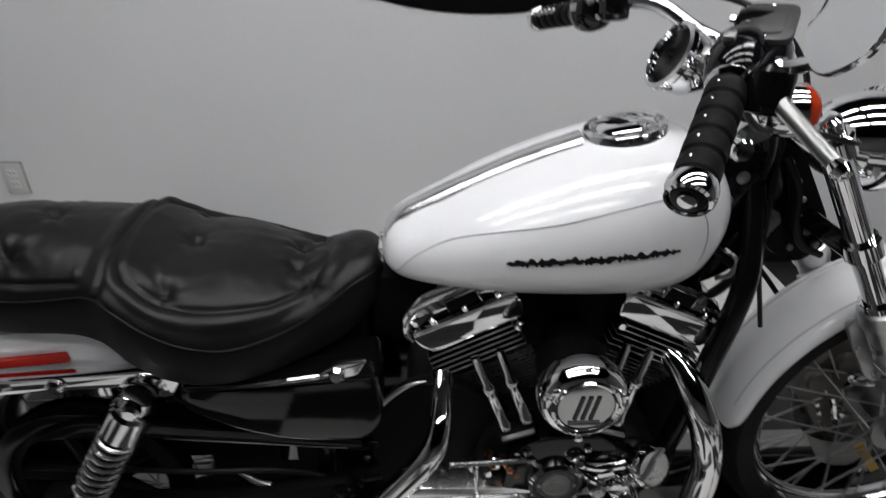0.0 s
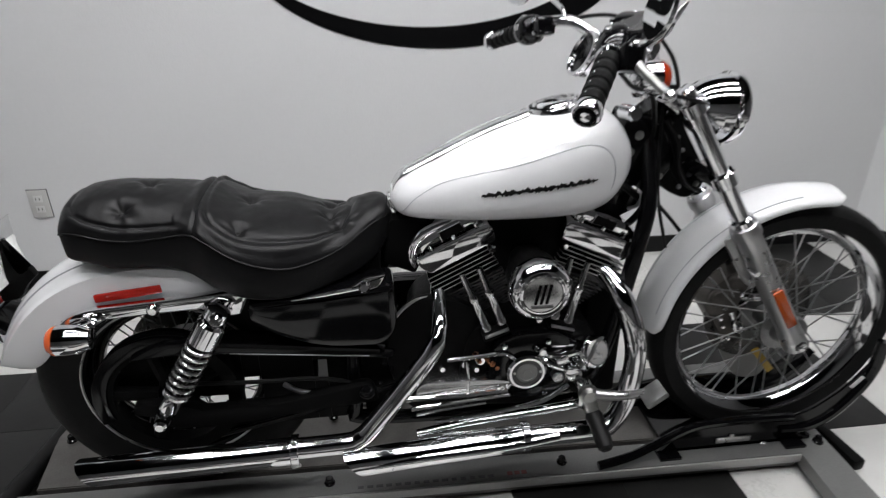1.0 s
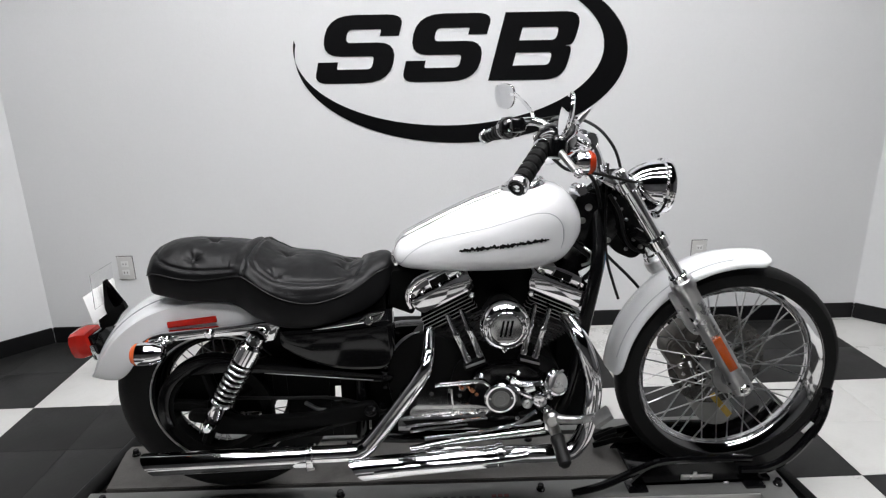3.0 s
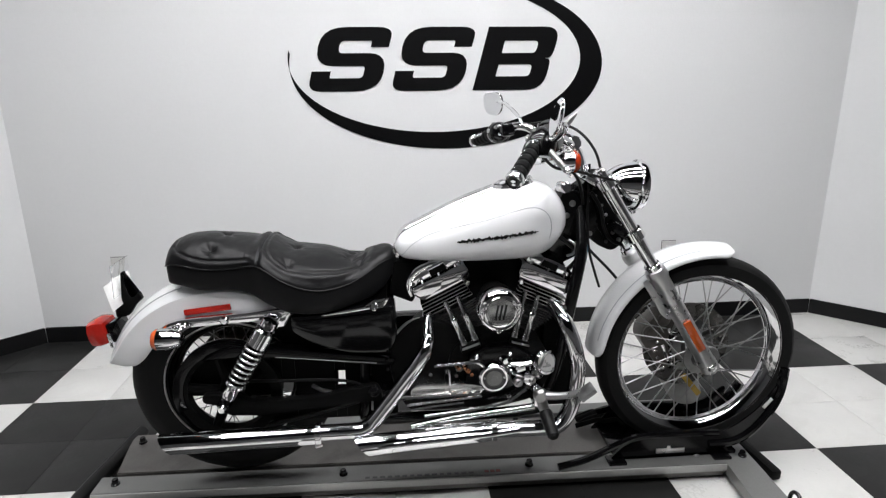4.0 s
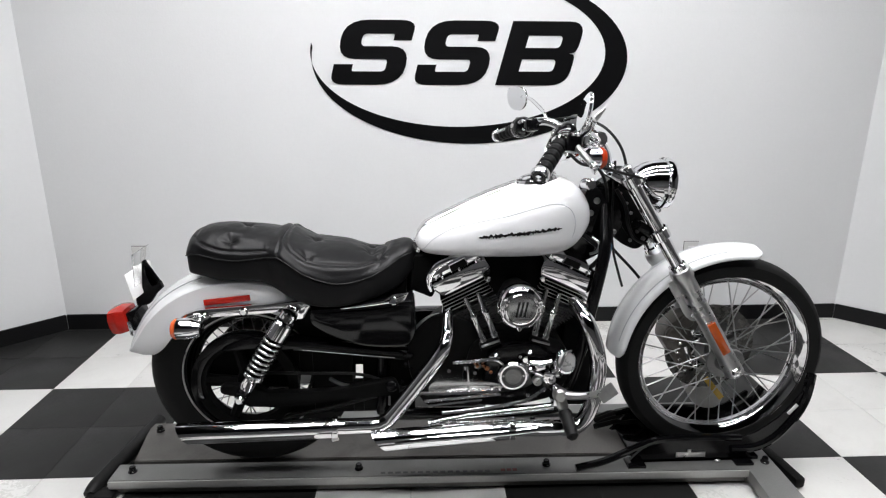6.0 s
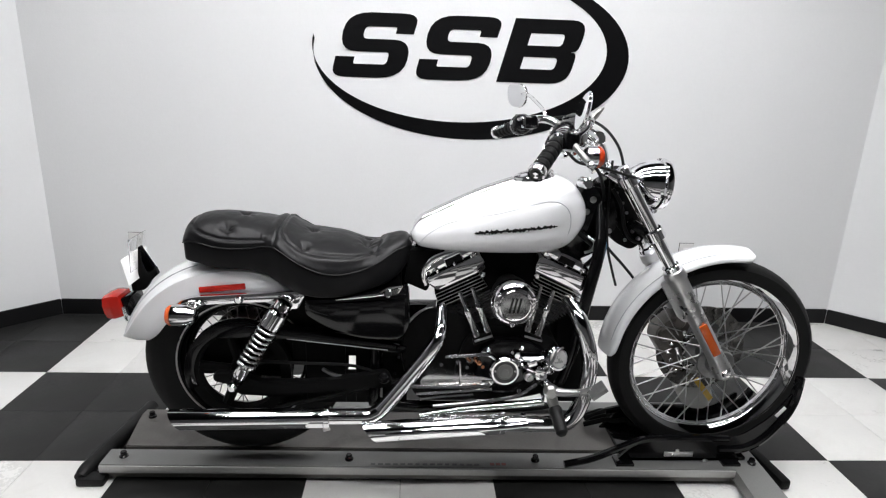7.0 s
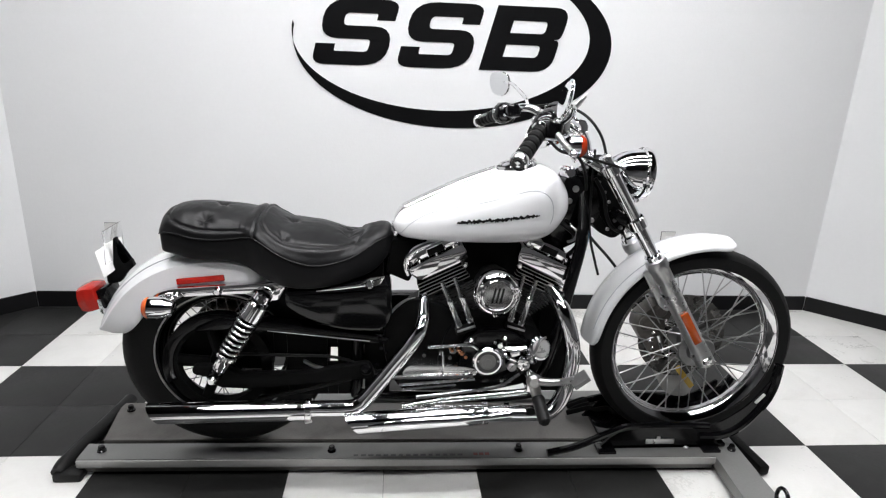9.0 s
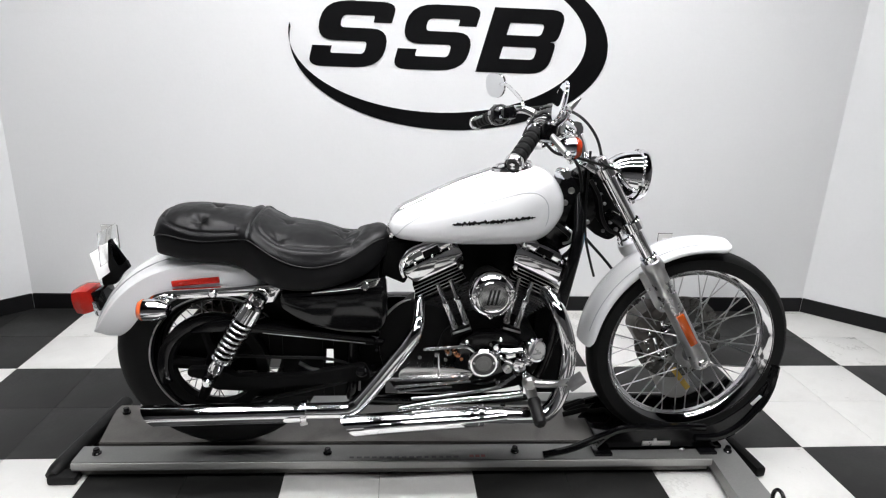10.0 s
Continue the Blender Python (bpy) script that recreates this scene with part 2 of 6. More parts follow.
def box(c, size, bevel=0.0, m=None, bm=None):
    own = bmesh.new()
    bmesh.ops.create_cube(own, size=1)
    for v in own.verts:
        v.co = Vector((v.co.x * size[0], v.co.y * size[1], v.co.z * size[2]))
    if bevel:
        bmesh.ops.bevel(own, geom=own.edges[:], offset=bevel, segments=2, affect="EDGES", profile=0.6)
    t = Matrix.Translation(c) @ (m if m else Matrix())
    bmesh.ops.transform(own, matrix=t, verts=own.verts)
    if bm is None:
        return own
    me = bpy.data.meshes.new("tmp")
    own.to_mesh(me)
    own.free()
    bm.from_mesh(me)
    bpy.data.meshes.remove(me)
    return bm


def rounded(corners, k=5):
    """An outline of (x, z, radius) corners with the corners rounded."""
    out = []
    n = len(corners)
    for i in range(n):
        p, a, b = (Vector(corners[j % n][:2]) for j in (i, i - 1, i + 1))
        r = corners[i][2] if len(corners[i]) > 2 else 0
        if not r:
            out.append(p)
            continue
        da, db = (a - p), (b - p)
        ra, rb = min(r, da.length * 0.48), min(r, db.length * 0.48)
        s, e = p + da.normalized() * ra, p + db.normalized() * rb
        for q in range(k + 1):
            t = q / k
            out.append(s * (1 - t) ** 2 + p * (2 * t * (1 - t)) + e * t * t)
    return out


def plate(outline, y0, y1, bevel=0.0, bm=None):
    """A slab: an (x, z) outline between two depths y."""
    own = bmesh.new()
    f = own.faces.new([own.verts.new((p[0], y0, p[1])) for p in outline])
    r = bmesh.ops.extrude_face_region(own, geom=[f])
    for v in r["geom"]:
        if isinstance(v, bmesh.types.BMVert):
            v.co.y = y1
    if bevel:
        bmesh.ops.recalc_face_normals(own, faces=own.faces)
        rim = [e for e in own.edges if abs(e.verts[0].co.y - e.verts[1].co.y) < 1e-6]
        bmesh.ops.bevel(own, geom=rim, offset=bevel, segments=2, affect="EDGES", profile=0.6)
    if bm is None:
        return own
    me = bpy.data.meshes.new("tmp")
    own.to_mesh(me)
    own.free()
    bm.from_mesh(me)
    bpy.data.meshes.remove(me)
    return bm


def interp(table, x):
    """Smooth value at x from (x, value) pairs."""
    if x <= table[0][0]:
        return table[0][1]
    for i in range(len(table) - 1):
        x0, y0 = table[i]
        x1, y1 = table[i + 1]
        if x <= x1:
            m0 = (y1 - (table[i - 1][1] if i else y0)) / (x1 - (table[i - 1][0] if i else x0))
            m1 = ((table[i + 2][1] if i + 2 < len(table) else y1) - y0) / ((table[i + 2][0] if i + 2 < len(table) else x1) - x0)
            h = x1 - x0
            t = (x - x0) / h
            return (2 * t ** 3 - 3 * t * t + 1) * y0 + (t ** 3 - 2 * t * t + t) * h * m0 + (3 * t * t - 2 * t ** 3) * y1 + (t ** 3 - t * t) * h * m1
    return table[-1][1]


# ---------- room ----------
WALL_Y, CORNER_L, CORNER_R, DIAG, REAR_Y, CEIL_Z = 1.252, -1.262, 2.910, 1.7, -5.0, 2.9
SIDE_L, SIDE_R, SIDE_Y = CORNER_L - DIAG, CORNER_R + DIAG, WALL_Y - DIAG
plan = [(CORNER_L, WALL_Y), (CORNER_R, WALL_Y), (SIDE_R, SIDE_Y), (SIDE_R, REAR_Y), (SIDE_L, REAR_Y), (SIDE_L, SIDE_Y)]


def wall_slab(name, a, b, z0, z1, depth, material, label, category="wall"):
    """A slab that stands outside (positive depth) or inside (negative) the line a-b."""
    a, b = Vector((*a, 0)), Vector((*b, 0))
    d = (b - a).normalized()
    out = Vector((-d.y, d.x, 0)) * depth
    bm = bmesh.new()
    lo = [bm.verts.new((p.x, p.y, z0)) for p in (a, b, b + out, a + out)]
    hi = [bm.verts.new((p.x, p.y, z1)) for p in (a, b, b + out, a + out)]
    for i in range(4):
        bm.faces.new((lo[i], lo[(i + 1) % 4], hi[(i + 1) % 4], hi[i]))
    bm.faces.new(lo)
    bm.faces.new(hi)
    if depth < 0:
        rim = [e for e in bm.edges if all(v.co.z > z1 - 1e-6 for v in e.verts)]
        bmesh.ops.bevel(bm, geom=rim, offset=0.003, segments=2, affect="EDGES")
    ob = part(name, bm, material, None)
    return tagged(ob, label, category, kind="structure")


names = ("wall_back", "wall_right_angled", "wall_right", "wall_rear", "wall_left", "wall_left_angled")
for i, nm in enumerate(names):
    a, b = plan[i], plan[(i + 1) % 6]
    far = nm in ("wall_rear", "wall_left", "wall_right")
    wall_slab(nm, a, b, -0.05, CEIL_Z, 0.12, REAR_WALL if far else WALL_PAINT,
              "plain grey wall closing the showroom" if far else "smooth white painted showroom wall")
    d = (Vector(b) - Vector(a)).normalized() * 0.0045
    wall_slab("baseboard", Vector(a) + d, Vector(b) - d, 0.0, 0.083, -0.009, BASE_BLACK, "black vinyl cove base along the white wall", "baseboard")
ceil = bmesh.new()
v = [ceil.verts.new((x, y, CEIL_Z)) for x, y in plan]
f = ceil.faces.new(v)
bmesh.ops.solidify(ceil, geom=[f], thickness=-0.08)
tagged(part("ceiling", ceil, CEILING, None), "grey ceiling with rows of fluorescent lamps", "ceiling", kind="structure")

slab = bmesh.new()
f = slab.faces.new([slab.verts.new((x, y, -0.004)) for x, y in plan])
bmesh.ops.solidify(slab, geom=[f], thickness=0.06)
floor = tagged(part("floor", slab, GROUT, None), "black and white chequered tile floor", "floor", kind="structure")


def lamp_panel(x, y, lx, ly):
    """A recessed ceiling lamp: a frame and a diffuser."""
    lamp = thing("ceiling_light", (x, y, CEIL_Z), "long white fluorescent lamp on the ceiling", "ceiling light", "ceiling lights")
    fr = bmesh.new()
    for dx, dy, sx, sy in ((0, ly / 2 + 0.015, lx + 0.06, 0.03), (0, -ly / 2 - 0.015, lx + 0.06, 0.03),
                           (lx / 2 + 0.015, 0, 0.03, ly), (-lx / 2 - 0.015, 0, 0.03, ly)):
        box((x + dx, y + dy, CEIL_Z - 0.025), (sx, sy, 0.05), 0, None, fr)
    part("frame", fr, PLASTIC_WHITE, lamp)
    part("diffuser", box((x, y, CEIL_Z - 0.02), (lx, ly, 0.036)), DIFFUSER, lamp)


for ly_ in (0.12, -0.62, -1.45):
    for lx_ in (-0.35, 0.76, 1.87):
        lamp_panel(lx_, ly_, 0.98, 0.13)


# ---------- sign on the wall ----------
def flat_shape(name, loops, y, depth, material, parent):
    """A flat shape with holes, standing in front of the wall."""
    cu = bpy.data.curves.new(name, "CURVE")
    cu.dimensions, cu.fill_mode, cu.extrude = "2D", "BOTH", depth / 2
    for loop in loops:
        sp = cu.splines.new("POLY")
        sp.points.add(len(loop) - 1)
        for q, p in zip(sp.points, loop):
            q.co = (p[0], p[1], 0, 1)
        sp.use_cyclic_u = True
    tmp = bpy.data.objects.new("tmp", cu)
    me = bpy.data.meshes.new_from_object(tmp)
    bpy.data.objects.remove(tmp)
    me.transform(Matrix.Translation((0, y, 0)) @ Matrix.Rotation(radians(90), 4, "X"))
    me.name = name
    me.materials.clear()
    me.materials.append(material)
    return part(name, me, material, parent)


sign = thing("wall_sign", (0.85, WALL_Y, 0.97), "black painted oval swoosh and three block letters on white wall", "sign")
outer = [(0.848 + 0.765 * math.cos(a), 1.368 + 0.4 * math.sin(a)) for a in (radians(172 + k * 4) for k in range(0, 74))]
inner = [(0.79 + 0.712 * math.cos(a), 1.395 + 0.344 * math.sin(a)) for a in (radians(172 + k * 4) for k in range(73, -1, -1))]
flat_shape("swoosh", [outer + inner], WALL_Y - 0.002, 0.003, SIGN_BLACK, sign)

S_CORNERS = [(0.96, 0.69, 0.0), (0.97, 1.0, 0.26), (0.02, 1.0, 0.4), (0.02, 0.40, 0.3), (0.70, 0.40, 0.06), (0.70, 0.21, 0.07), (0.255, 0.21, 0.03),
             (0.255, 0.32, 0), (0.0, 0.32, 0), (0.0, 0.0, 0.22), (0.965, 0.0, 0.42), (0.965, 0.60, 0.3), (0.30, 0.60, 0.08), (0.30, 0.79, 0.08),
             (0.72, 0.79, 0.03), (0.72, 0.69, 0.0)]
B_OUT = [(0, 0, 0), (0, 1, 0), (0.99, 1, 0.26), (0.99, 0.52, 0.16), (0.88, 0.505, 0.03), (0.98, 0.49, 0.14), (0.98, 0, 0.3)]
B_HOLES = [[(0.27, 0.59, 0), (0.74, 0.59, 0.07), (0.74, 0.78, 0.07), (0.27, 0.78, 0)], [(0.27, 0.22, 0), (0.74, 0.22, 0.07), (0.74, 0.41, 0.07), (0.27, 0.41, 0)]]


def letter(loops, x, z, w, h):
    lean = 0.267
    out = []
    for corners in loops:
        out.append([(x + p.x + p.y * lean, z + p.y) for p in rounded([(a * w, b * h, r * h) for a, b, r in corners])])
    return out


for nm, loops, x, w in (("letter", [S_CORNERS], 0.162, 0.358), ("letter", [S_CORNERS], 0.563, 0.358), ("letter", [B_OUT, *B_HOLES], 0.966, 0.357)):
    flat_shape(nm, letter(loops, x, 1.251, w, 0.296), WALL_Y - 0.002, 0.003, SIGN_BLACK, sign)


def outlet(x, z):
    o = thing("wall_outlet", (x, WALL_Y, z), "white double power outlet plate on the wall", "outlet", "wall outlets")
    # dark backing that draws the shadow line round the cover plate
    part("shadow_outline", box((x, WALL_Y - 0.0015, z), (0.08, 0.003, 0.123), 0.0008), GREY_MARK, o)
    part("cover_plate", box((x, WALL_Y - 0.005, z), (0.075, 0.008, 0.118), 0.003), PLASTIC_WHITE, o)
    for dz in (0.022, -0.022):
        part("socket", box((x, WALL_Y - 0.0095, z + dz), (0.034, 0.004, 0.028), 0.001), PAPER, o)
        for dx in (-0.007, 0.007):
            part("slot", box((x + dx, WALL_Y - 0.0118, z + dz), (0.003, 0.001, 0.01)), GREY_MARK, o)


outlet(-0.84, 0.39)
outlet(2.045, 0.39)

# ---------- display stand ----------
stand = thing("display_stand", (0.65, 0.04, 0.0), "low brushed aluminium motorcycle stand with a black front wheel chock", "motorcycle stand")
SKEW = Matrix.Rotation(radians(-0.85), 4, "Z")
part("front_rail", box((0.625, -0.09, 0.0475), (2.06, 0.082, 0.035), 0.003, SKEW), ALUMINIUM, stand)
part("rail_lip", box((0.625, -0.134, 0.05), (2.06, 0.006, 0.024), 0.002, SKEW), ALU_EDGE, stand)
deck_bm = bmesh.new()
add_rings(deck_bm, [[(-0.368, -0.016, z), (1.668, -0.048, z), (1.668, 0.185, z), (-0.402, 0.212, z)] for z in (0.03, 0.063)])
bmesh.ops.recalc_face_normals(deck_bm, faces=deck_bm.faces)
bmesh.ops.bevel(deck_bm, geom=deck_bm.edges[:], offset=0.003, segments=2, affect="EDGES")
part("deck", deck_bm, DECK, stand)
part("rail_web", box((0.625, -0.116, 0.022), (2.04, 0.008, 0.024), 0.002, SKEW), DECK, stand)
part("rail_back", box((0.78, 0.235, 0.05), (1.8, 0.06, 0.04), 0.004), ALUMINIUM, stand)
part("underframe", box((0.65, 0.06, 0.02), (1.96, 0.26, 0.02), 0.003), BLACK_WRINKLE, stand)
part("end_bar", tube([(-0.463, -0.125, 0.02), (-0.458, -0.09, 0.026), (-0.44, 0.0, 0.034), (-0.415, 0.12, 0.04), (-0.395, 0.262, 0.045)], [0.02, 0.025, 0.026, 0.026, 0.024], 12, 5), RUBBER_SOFT, stand)
part("end_foot", box((-0.428, -0.118, 0.014), (0.085, 0.05, 0.028), 0.008), RUBBER_SOFT, stand)
leg_bm = bmesh.new()
add_rings(leg_bm, [[(x0, y, 0.024), (x0, y, 0.064), (x1, y, 0.064), (x1, y, 0.024)] for y, x0, x1 in ((0.06, 1.66, 1.748), (-0.13, 1.645, 1.744), (-0.3, 1.631, 1.738), (-0.85, 1.598, 1.74))])
part("cross_leg", leg_bm, ALUMINIUM, stand)
part("leg_foot", box((1.797, -0.075, 0.024), (0.036, 0.2, 0.036), 0.009, Matrix.Rotation(radians(5), 4, "Z")), BLACK_WRINKLE, stand)
ring_bm = tube([(1.712, -0.392 + 0.026 * math.cos(a), 0.095 + 0.034 * math.sin(a)) for a in (2 * math.pi * k / 14 for k in range(15))], 0.006, 8, 2)
part("tie_ring", ring_bm, BLACK_GLOSS, stand)
for x, y in ((-0.351, 0.16), (-0.346, -0.074), (0.376, -0.09), (0.988, -0.096), (1.716, -0.113), (0.375, 0.164), (0.993, 0.164)):
    b = part("bolt", lathe([(0.014, 0.0), (0.014, 0.006), (0.01, 0.008), (0.01, 0.018), (0.008, 0.021)], (x, y, 0.063), (0, 0, 1), 10), BLACK_GLOSS, stand)
part("rail_screw", lathe([(0.011, 0.0), (0.011, 0.004), (0.006, 0.007)], (1.562, -0.095, 0.065), (0, 0, 1), 10), SATIN, stand)
random.seed(11)
for k in range(15):
    part("lettering_bar", box((0.455 + 0.024 * k, -0.115 - 0.0003 * k, 0.0652), (0.012 + 0.006 * random.random(), 0.009, 0.0008)), GREY_MARK, stand)
for k in range(3):
    part("red_bar", box((0.842 + 0.019 * k, -0.117, 0.0655), (0.014, 0.012, 0.0008)), MARK, stand)
# wheel chock
part("chock_plate", box((1.49, 0.0, 0.073), (0.42, 0.2, 0.014), 0.003), BLACK_GLOSS, stand)
for y in (-0.095, 0.095):
    part("chock_side", plate(rounded([(1.26, 0.068, 0), (1.3, 0.115, 0.03), (1.36, 0.148, 0.03), (1.63, 0.15, 0.02), (1.68, 0.068, 0)]), y - 0.005, y + 0.005), BLACK_SATIN, stand)
    part("chock_arm", tube(([(1.075, y * 1.42, 0.078), (1.17, y * 1.34, 0.096)] if y < 0 else []) + [(1.28, y * 1.12, 0.128), (1.36, y * 1.03, 0.15), (1.5, y, 0.152), (1.63, y, 0.148)], 0.012, 10, 4), BLACK_GLOSS, stand)
    hoop = [(1.6, y, 0.11), (1.68, y, 0.112), (1.745, y, 0.148), (1.803, y, 0.225), (1.826, y, 0.285), (1.833, y * 0.98, 0.335), (1.836, y * 0.95, 0.372)]
    part("hoop_side", tube(hoop if y < 0 else hoop[:4], 0.0155, 10, 5), BLACK_GLOSS, stand)
    brace = [(1.63, 0.1, 0), (1.68, 0.112, 0.02), (1.745, 0.148, 0.02), (1.803, 0.225, 0.02), (1.826, 0.285, 0.02), (1.832, 0.34, 0), (1.805, 0.3, 0.02), (1.755, 0.225, 0.03), (1.68, 0.165, 0.03), (1.63, 0.15, 0)]
    part("hoop_brace", plate(rounded(brace if y < 0 else brace[:3] + brace[7:]), y - 0.003, y + 0.003), BLACK_SATIN, stand)
part("hoop_label", box((1.788, -0.1, 0.252), (0.011, 0.0025, 0.042), 0.0005, Matrix.Rotation(radians(38), 4, "Y")), PAPER, stand)
tag_bm = box((1.466, -0.1025, 0.094), (0.098, 0.004, 0.018), 0.0015)
box((1.46, -0.1025, 0.106), (0.012, 0.004, 0.012), 0.001, bm=tag_bm)
part("label_plate", tag_bm, SATIN, stand)
for x in (1.28, 1.64):
    part("clamp", box((x, -0.105, 0.069), (0.06, 0.05, 0.01), 0.002), BLACK_GLOSS, stand)
# a crumpled black tie-down strap on the deck
random.seed(21)
strap_bm = bmesh.new()
for k in range(4):
    pts = [(1.2 + 0.035 * i + 0.015 * random.random(), 0.12 + 0.018 * (k - 2) + 0.02 * random.random(), 0.074 + (0.004 + 0.03 * math.sin(min(3.1, 0.55 * i)) ) * (0.5 + 0.7 * random.random())) for i in range(7)]
    tube(pts, 0.009, 8, 4, bm=strap_bm, flat=0.5)
tie = part("tie_down_strap", strap_bm, BLACK_WRINKLE, None)
tagged(tie, "crumpled black tie-down strap lying on the stand's deck", "strap")

# ---------- motorcycle ----------
bike = thing("motorcycle", (0.8, 0.0, 0.065), "pearl white cruiser motorcycle with chrome V-twin engine and black seat", "motorcycle")
RX, RZ, FX, FZ = 0.05, 0.385, 1.565, 0.405


def tyre(cx, cz, r_out, r_in, half, seg=64):
    prof = []
    for k in range(15):
        a = math.pi * k / 14
        y = -half * math.cos(a) * (0.78 + 0.22 * min(1.0, math.sin(a) * 2.5))
        prof.append((r_in + (r_out - r_in) * math.sin(a) ** 0.62, y))
    prof = [(r_in - 0.006, -half * 0.6), *prof, (r_in - 0.006, half * 0.6)]
    return lathe(prof, (cx, 0, cz), (0, 1, 0), seg, caps=False)


def rim(cx, cz, r, half, seg=64):
    prof = [(r, -half), (r + 0.006, -half), (r + 0.006, -half + 0.004), (r - 0.006, -half + 0.008), (r - 0.02, -half * 0.45), (r - 0.026, 0),
            (r - 0.02, half * 0.45), (r - 0.006, half - 0.008), (r + 0.006, half - 0.004), (r + 0.006, half), (r, half),
            (r - 0.012, half - 0.008), (r - 0.028, half * 0.45), (r - 0.033, 0), (r - 0.028, -half * 0.45), (r - 0.012, -half + 0.008), (r, -half)]
    return lathe(prof, (cx, 0, cz), (0, 1, 0), seg, caps=False)


def spokes(wheel, cx, cz, r_hub, r_rim, n, half_hub, material, rr=0.0019):
    """Crossed wire spokes, each an object on one shared mesh."""
    ang = radians(46)
    a = Vector((r_hub * math.cos(ang), -half_hub, r_hub * math.sin(ang)))
    b = Vector((r_rim, -0.006, 0))
    meshes = []
    for s in (1, -1):
        for y in (1, -1):
            p, q = Vector((a.x, a.y * y, a.z * s)), Vector((b.x, b.y * y, b.z))
            meshes.append(finish(rod(p, q, rr, 5), "spoke", material))
    for k in range(n):
        me = meshes[k % 4]
        ob = new("spoke", me)
        hang(ob, wheel)
        ob.matrix_basis = Matrix.Translation((cx, 0, cz)) @ Matrix.Rotation(2 * math.pi * k / n, 4, "Y")


# front wheel
hub = lathe([(0.012, -0.075), (0.03, -0.07), (0.034, -0.052), (0.058, -0.05), (0.06, -0.046), (0.056, -0.041), (0.028, -0.034), (0.028, 0.034), (0.056, 0.041), (0.06, 0.046), (0.034, 0.05), (0.012, 0.07)], (FX, 0, FZ), (0, 1, 0), 24)
fw = part("front_wheel", hub, CAST, bike, "laced chrome front wheel")
part("tyre", tyre(FX + 0.002, FZ, 0.342, 0.282, 0.048), RUBBER, fw)
part("rim", rim(FX, FZ, 0.286, 0.038), RIM_CHROME, fw)
spokes(fw, FX, FZ, 0.054, 0.26, 40, 0.044, SPOKE, 0.0022)
disc = lathe([(0.1, 0.056), (0.153, 0.056), (0.153, 0.061), (0.1, 0.061), (0.1, 0.056)], (FX, 0, FZ), (0, 1, 0), 40, caps=False)
part("brake_disc", disc, DISC_STEEL, fw)
part("hub_cover", lathe([(0.038, -0.062), (0.04, -0.068), (0.037, -0.078), (0.028, -0.083), (0.01, -0.084)], (FX + 0.012, 0, FZ + 0.01), (0, 1, 0), 28), CAST, fw)
part("disc_carrier", lathe([(0.03, 0.05), (0.07, 0.054), (0.072, 0.06), (0.03, 0.062)], (FX, 0, FZ), (0, 1, 0), 24), DISC_STEEL, fw)
for k in range(5):
    a = 2 * math.pi * k / 5 + 0.5
    part("carrier_arm", rod((FX + 0.05 * math.cos(a), 0.058, FZ + 0.05 * math.sin(a)), (FX + 0.115 * math.cos(a), 0.058, FZ + 0.115 * math.sin(a)), 0.009, 8), DISC_STEEL, fw)

# rear wheel
hub = lathe([(0.012, -0.1), (0.034, -0.095), (0.04, -0.06), (0.06, -0.055), (0.06, -0.045), (0.04, -0.04), (0.04, 0.04), (0.06, 0.045), (0.06, 0.055), (0.04, 0.06), (0.012, 0.1)], (RX, 0, RZ), (0, 1, 0), 24)
rw = part("rear_wheel", hub, BLACK_WRINKLE, bike, "laced rear wheel with black hub")
part("tyre", tyre(RX, RZ, 0.32, 0.205, 0.068), RUBBER, rw)
part("rim", rim(RX, RZ, 0.209, 0.05), BLACK_GLOSS, rw, "black rim with polished lip")
part("rim_lip", lathe([(0.206, -0.052), (0.2075, -0.0575), (0.2105, -0.0575), (0.212, -0.052), (0.206, -0.048), (0.206, -0.052)], (RX, 0, RZ), (0, 1, 0), 64, caps=False), SATIN, rw)
spokes(rw, RX, RZ, 0.056, 0.182, 40, 0.05, CAST, 0.0019)
pul = lathe([(0.124, -0.105), (0.154, -0.105), (0.154, -0.07), (0.124, -0.07), (0.124, -0.105)], (RX, 0, RZ), (0, 1, 0), 48, caps=False)
part("pulley", pul, BLACK_WRINKLE, rw)
for k in range(5):
    a = radians(246 + 72 * k)
    part("pulley_arm", rod((RX + 0.03 * math.cos(a), -0.088, RZ + 0.03 * math.sin(a)), (RX + 0.13 * math.cos(a), -0.088, RZ + 0.13 * math.sin(a)), 0.0165, 8), BLACK_WRINKLE, rw)
part("brake_disc", lathe([(0.08, 0.085), (0.146, 0.085), (0.146, 0.09), (0.08, 0.09), (0.08, 0.085)], (RX, 0, RZ), (0, 1, 0), 40, caps=False), DISC_STEEL, rw)


guard_arc = [(RX + 0.166 * math.cos(radians(a)), RZ + 0.166 * math.sin(radians(a))) for a in range(50, 206, 6)] + [(RX + 0.135 * math.cos(radians(a)), RZ + 0.135 * math.sin(radians(a))) for a in range(200, 49, -6)]
part("pulley_guard", plate(guard_arc, -0.112, -0.068, 0.003), BLACK_SATIN, bike)
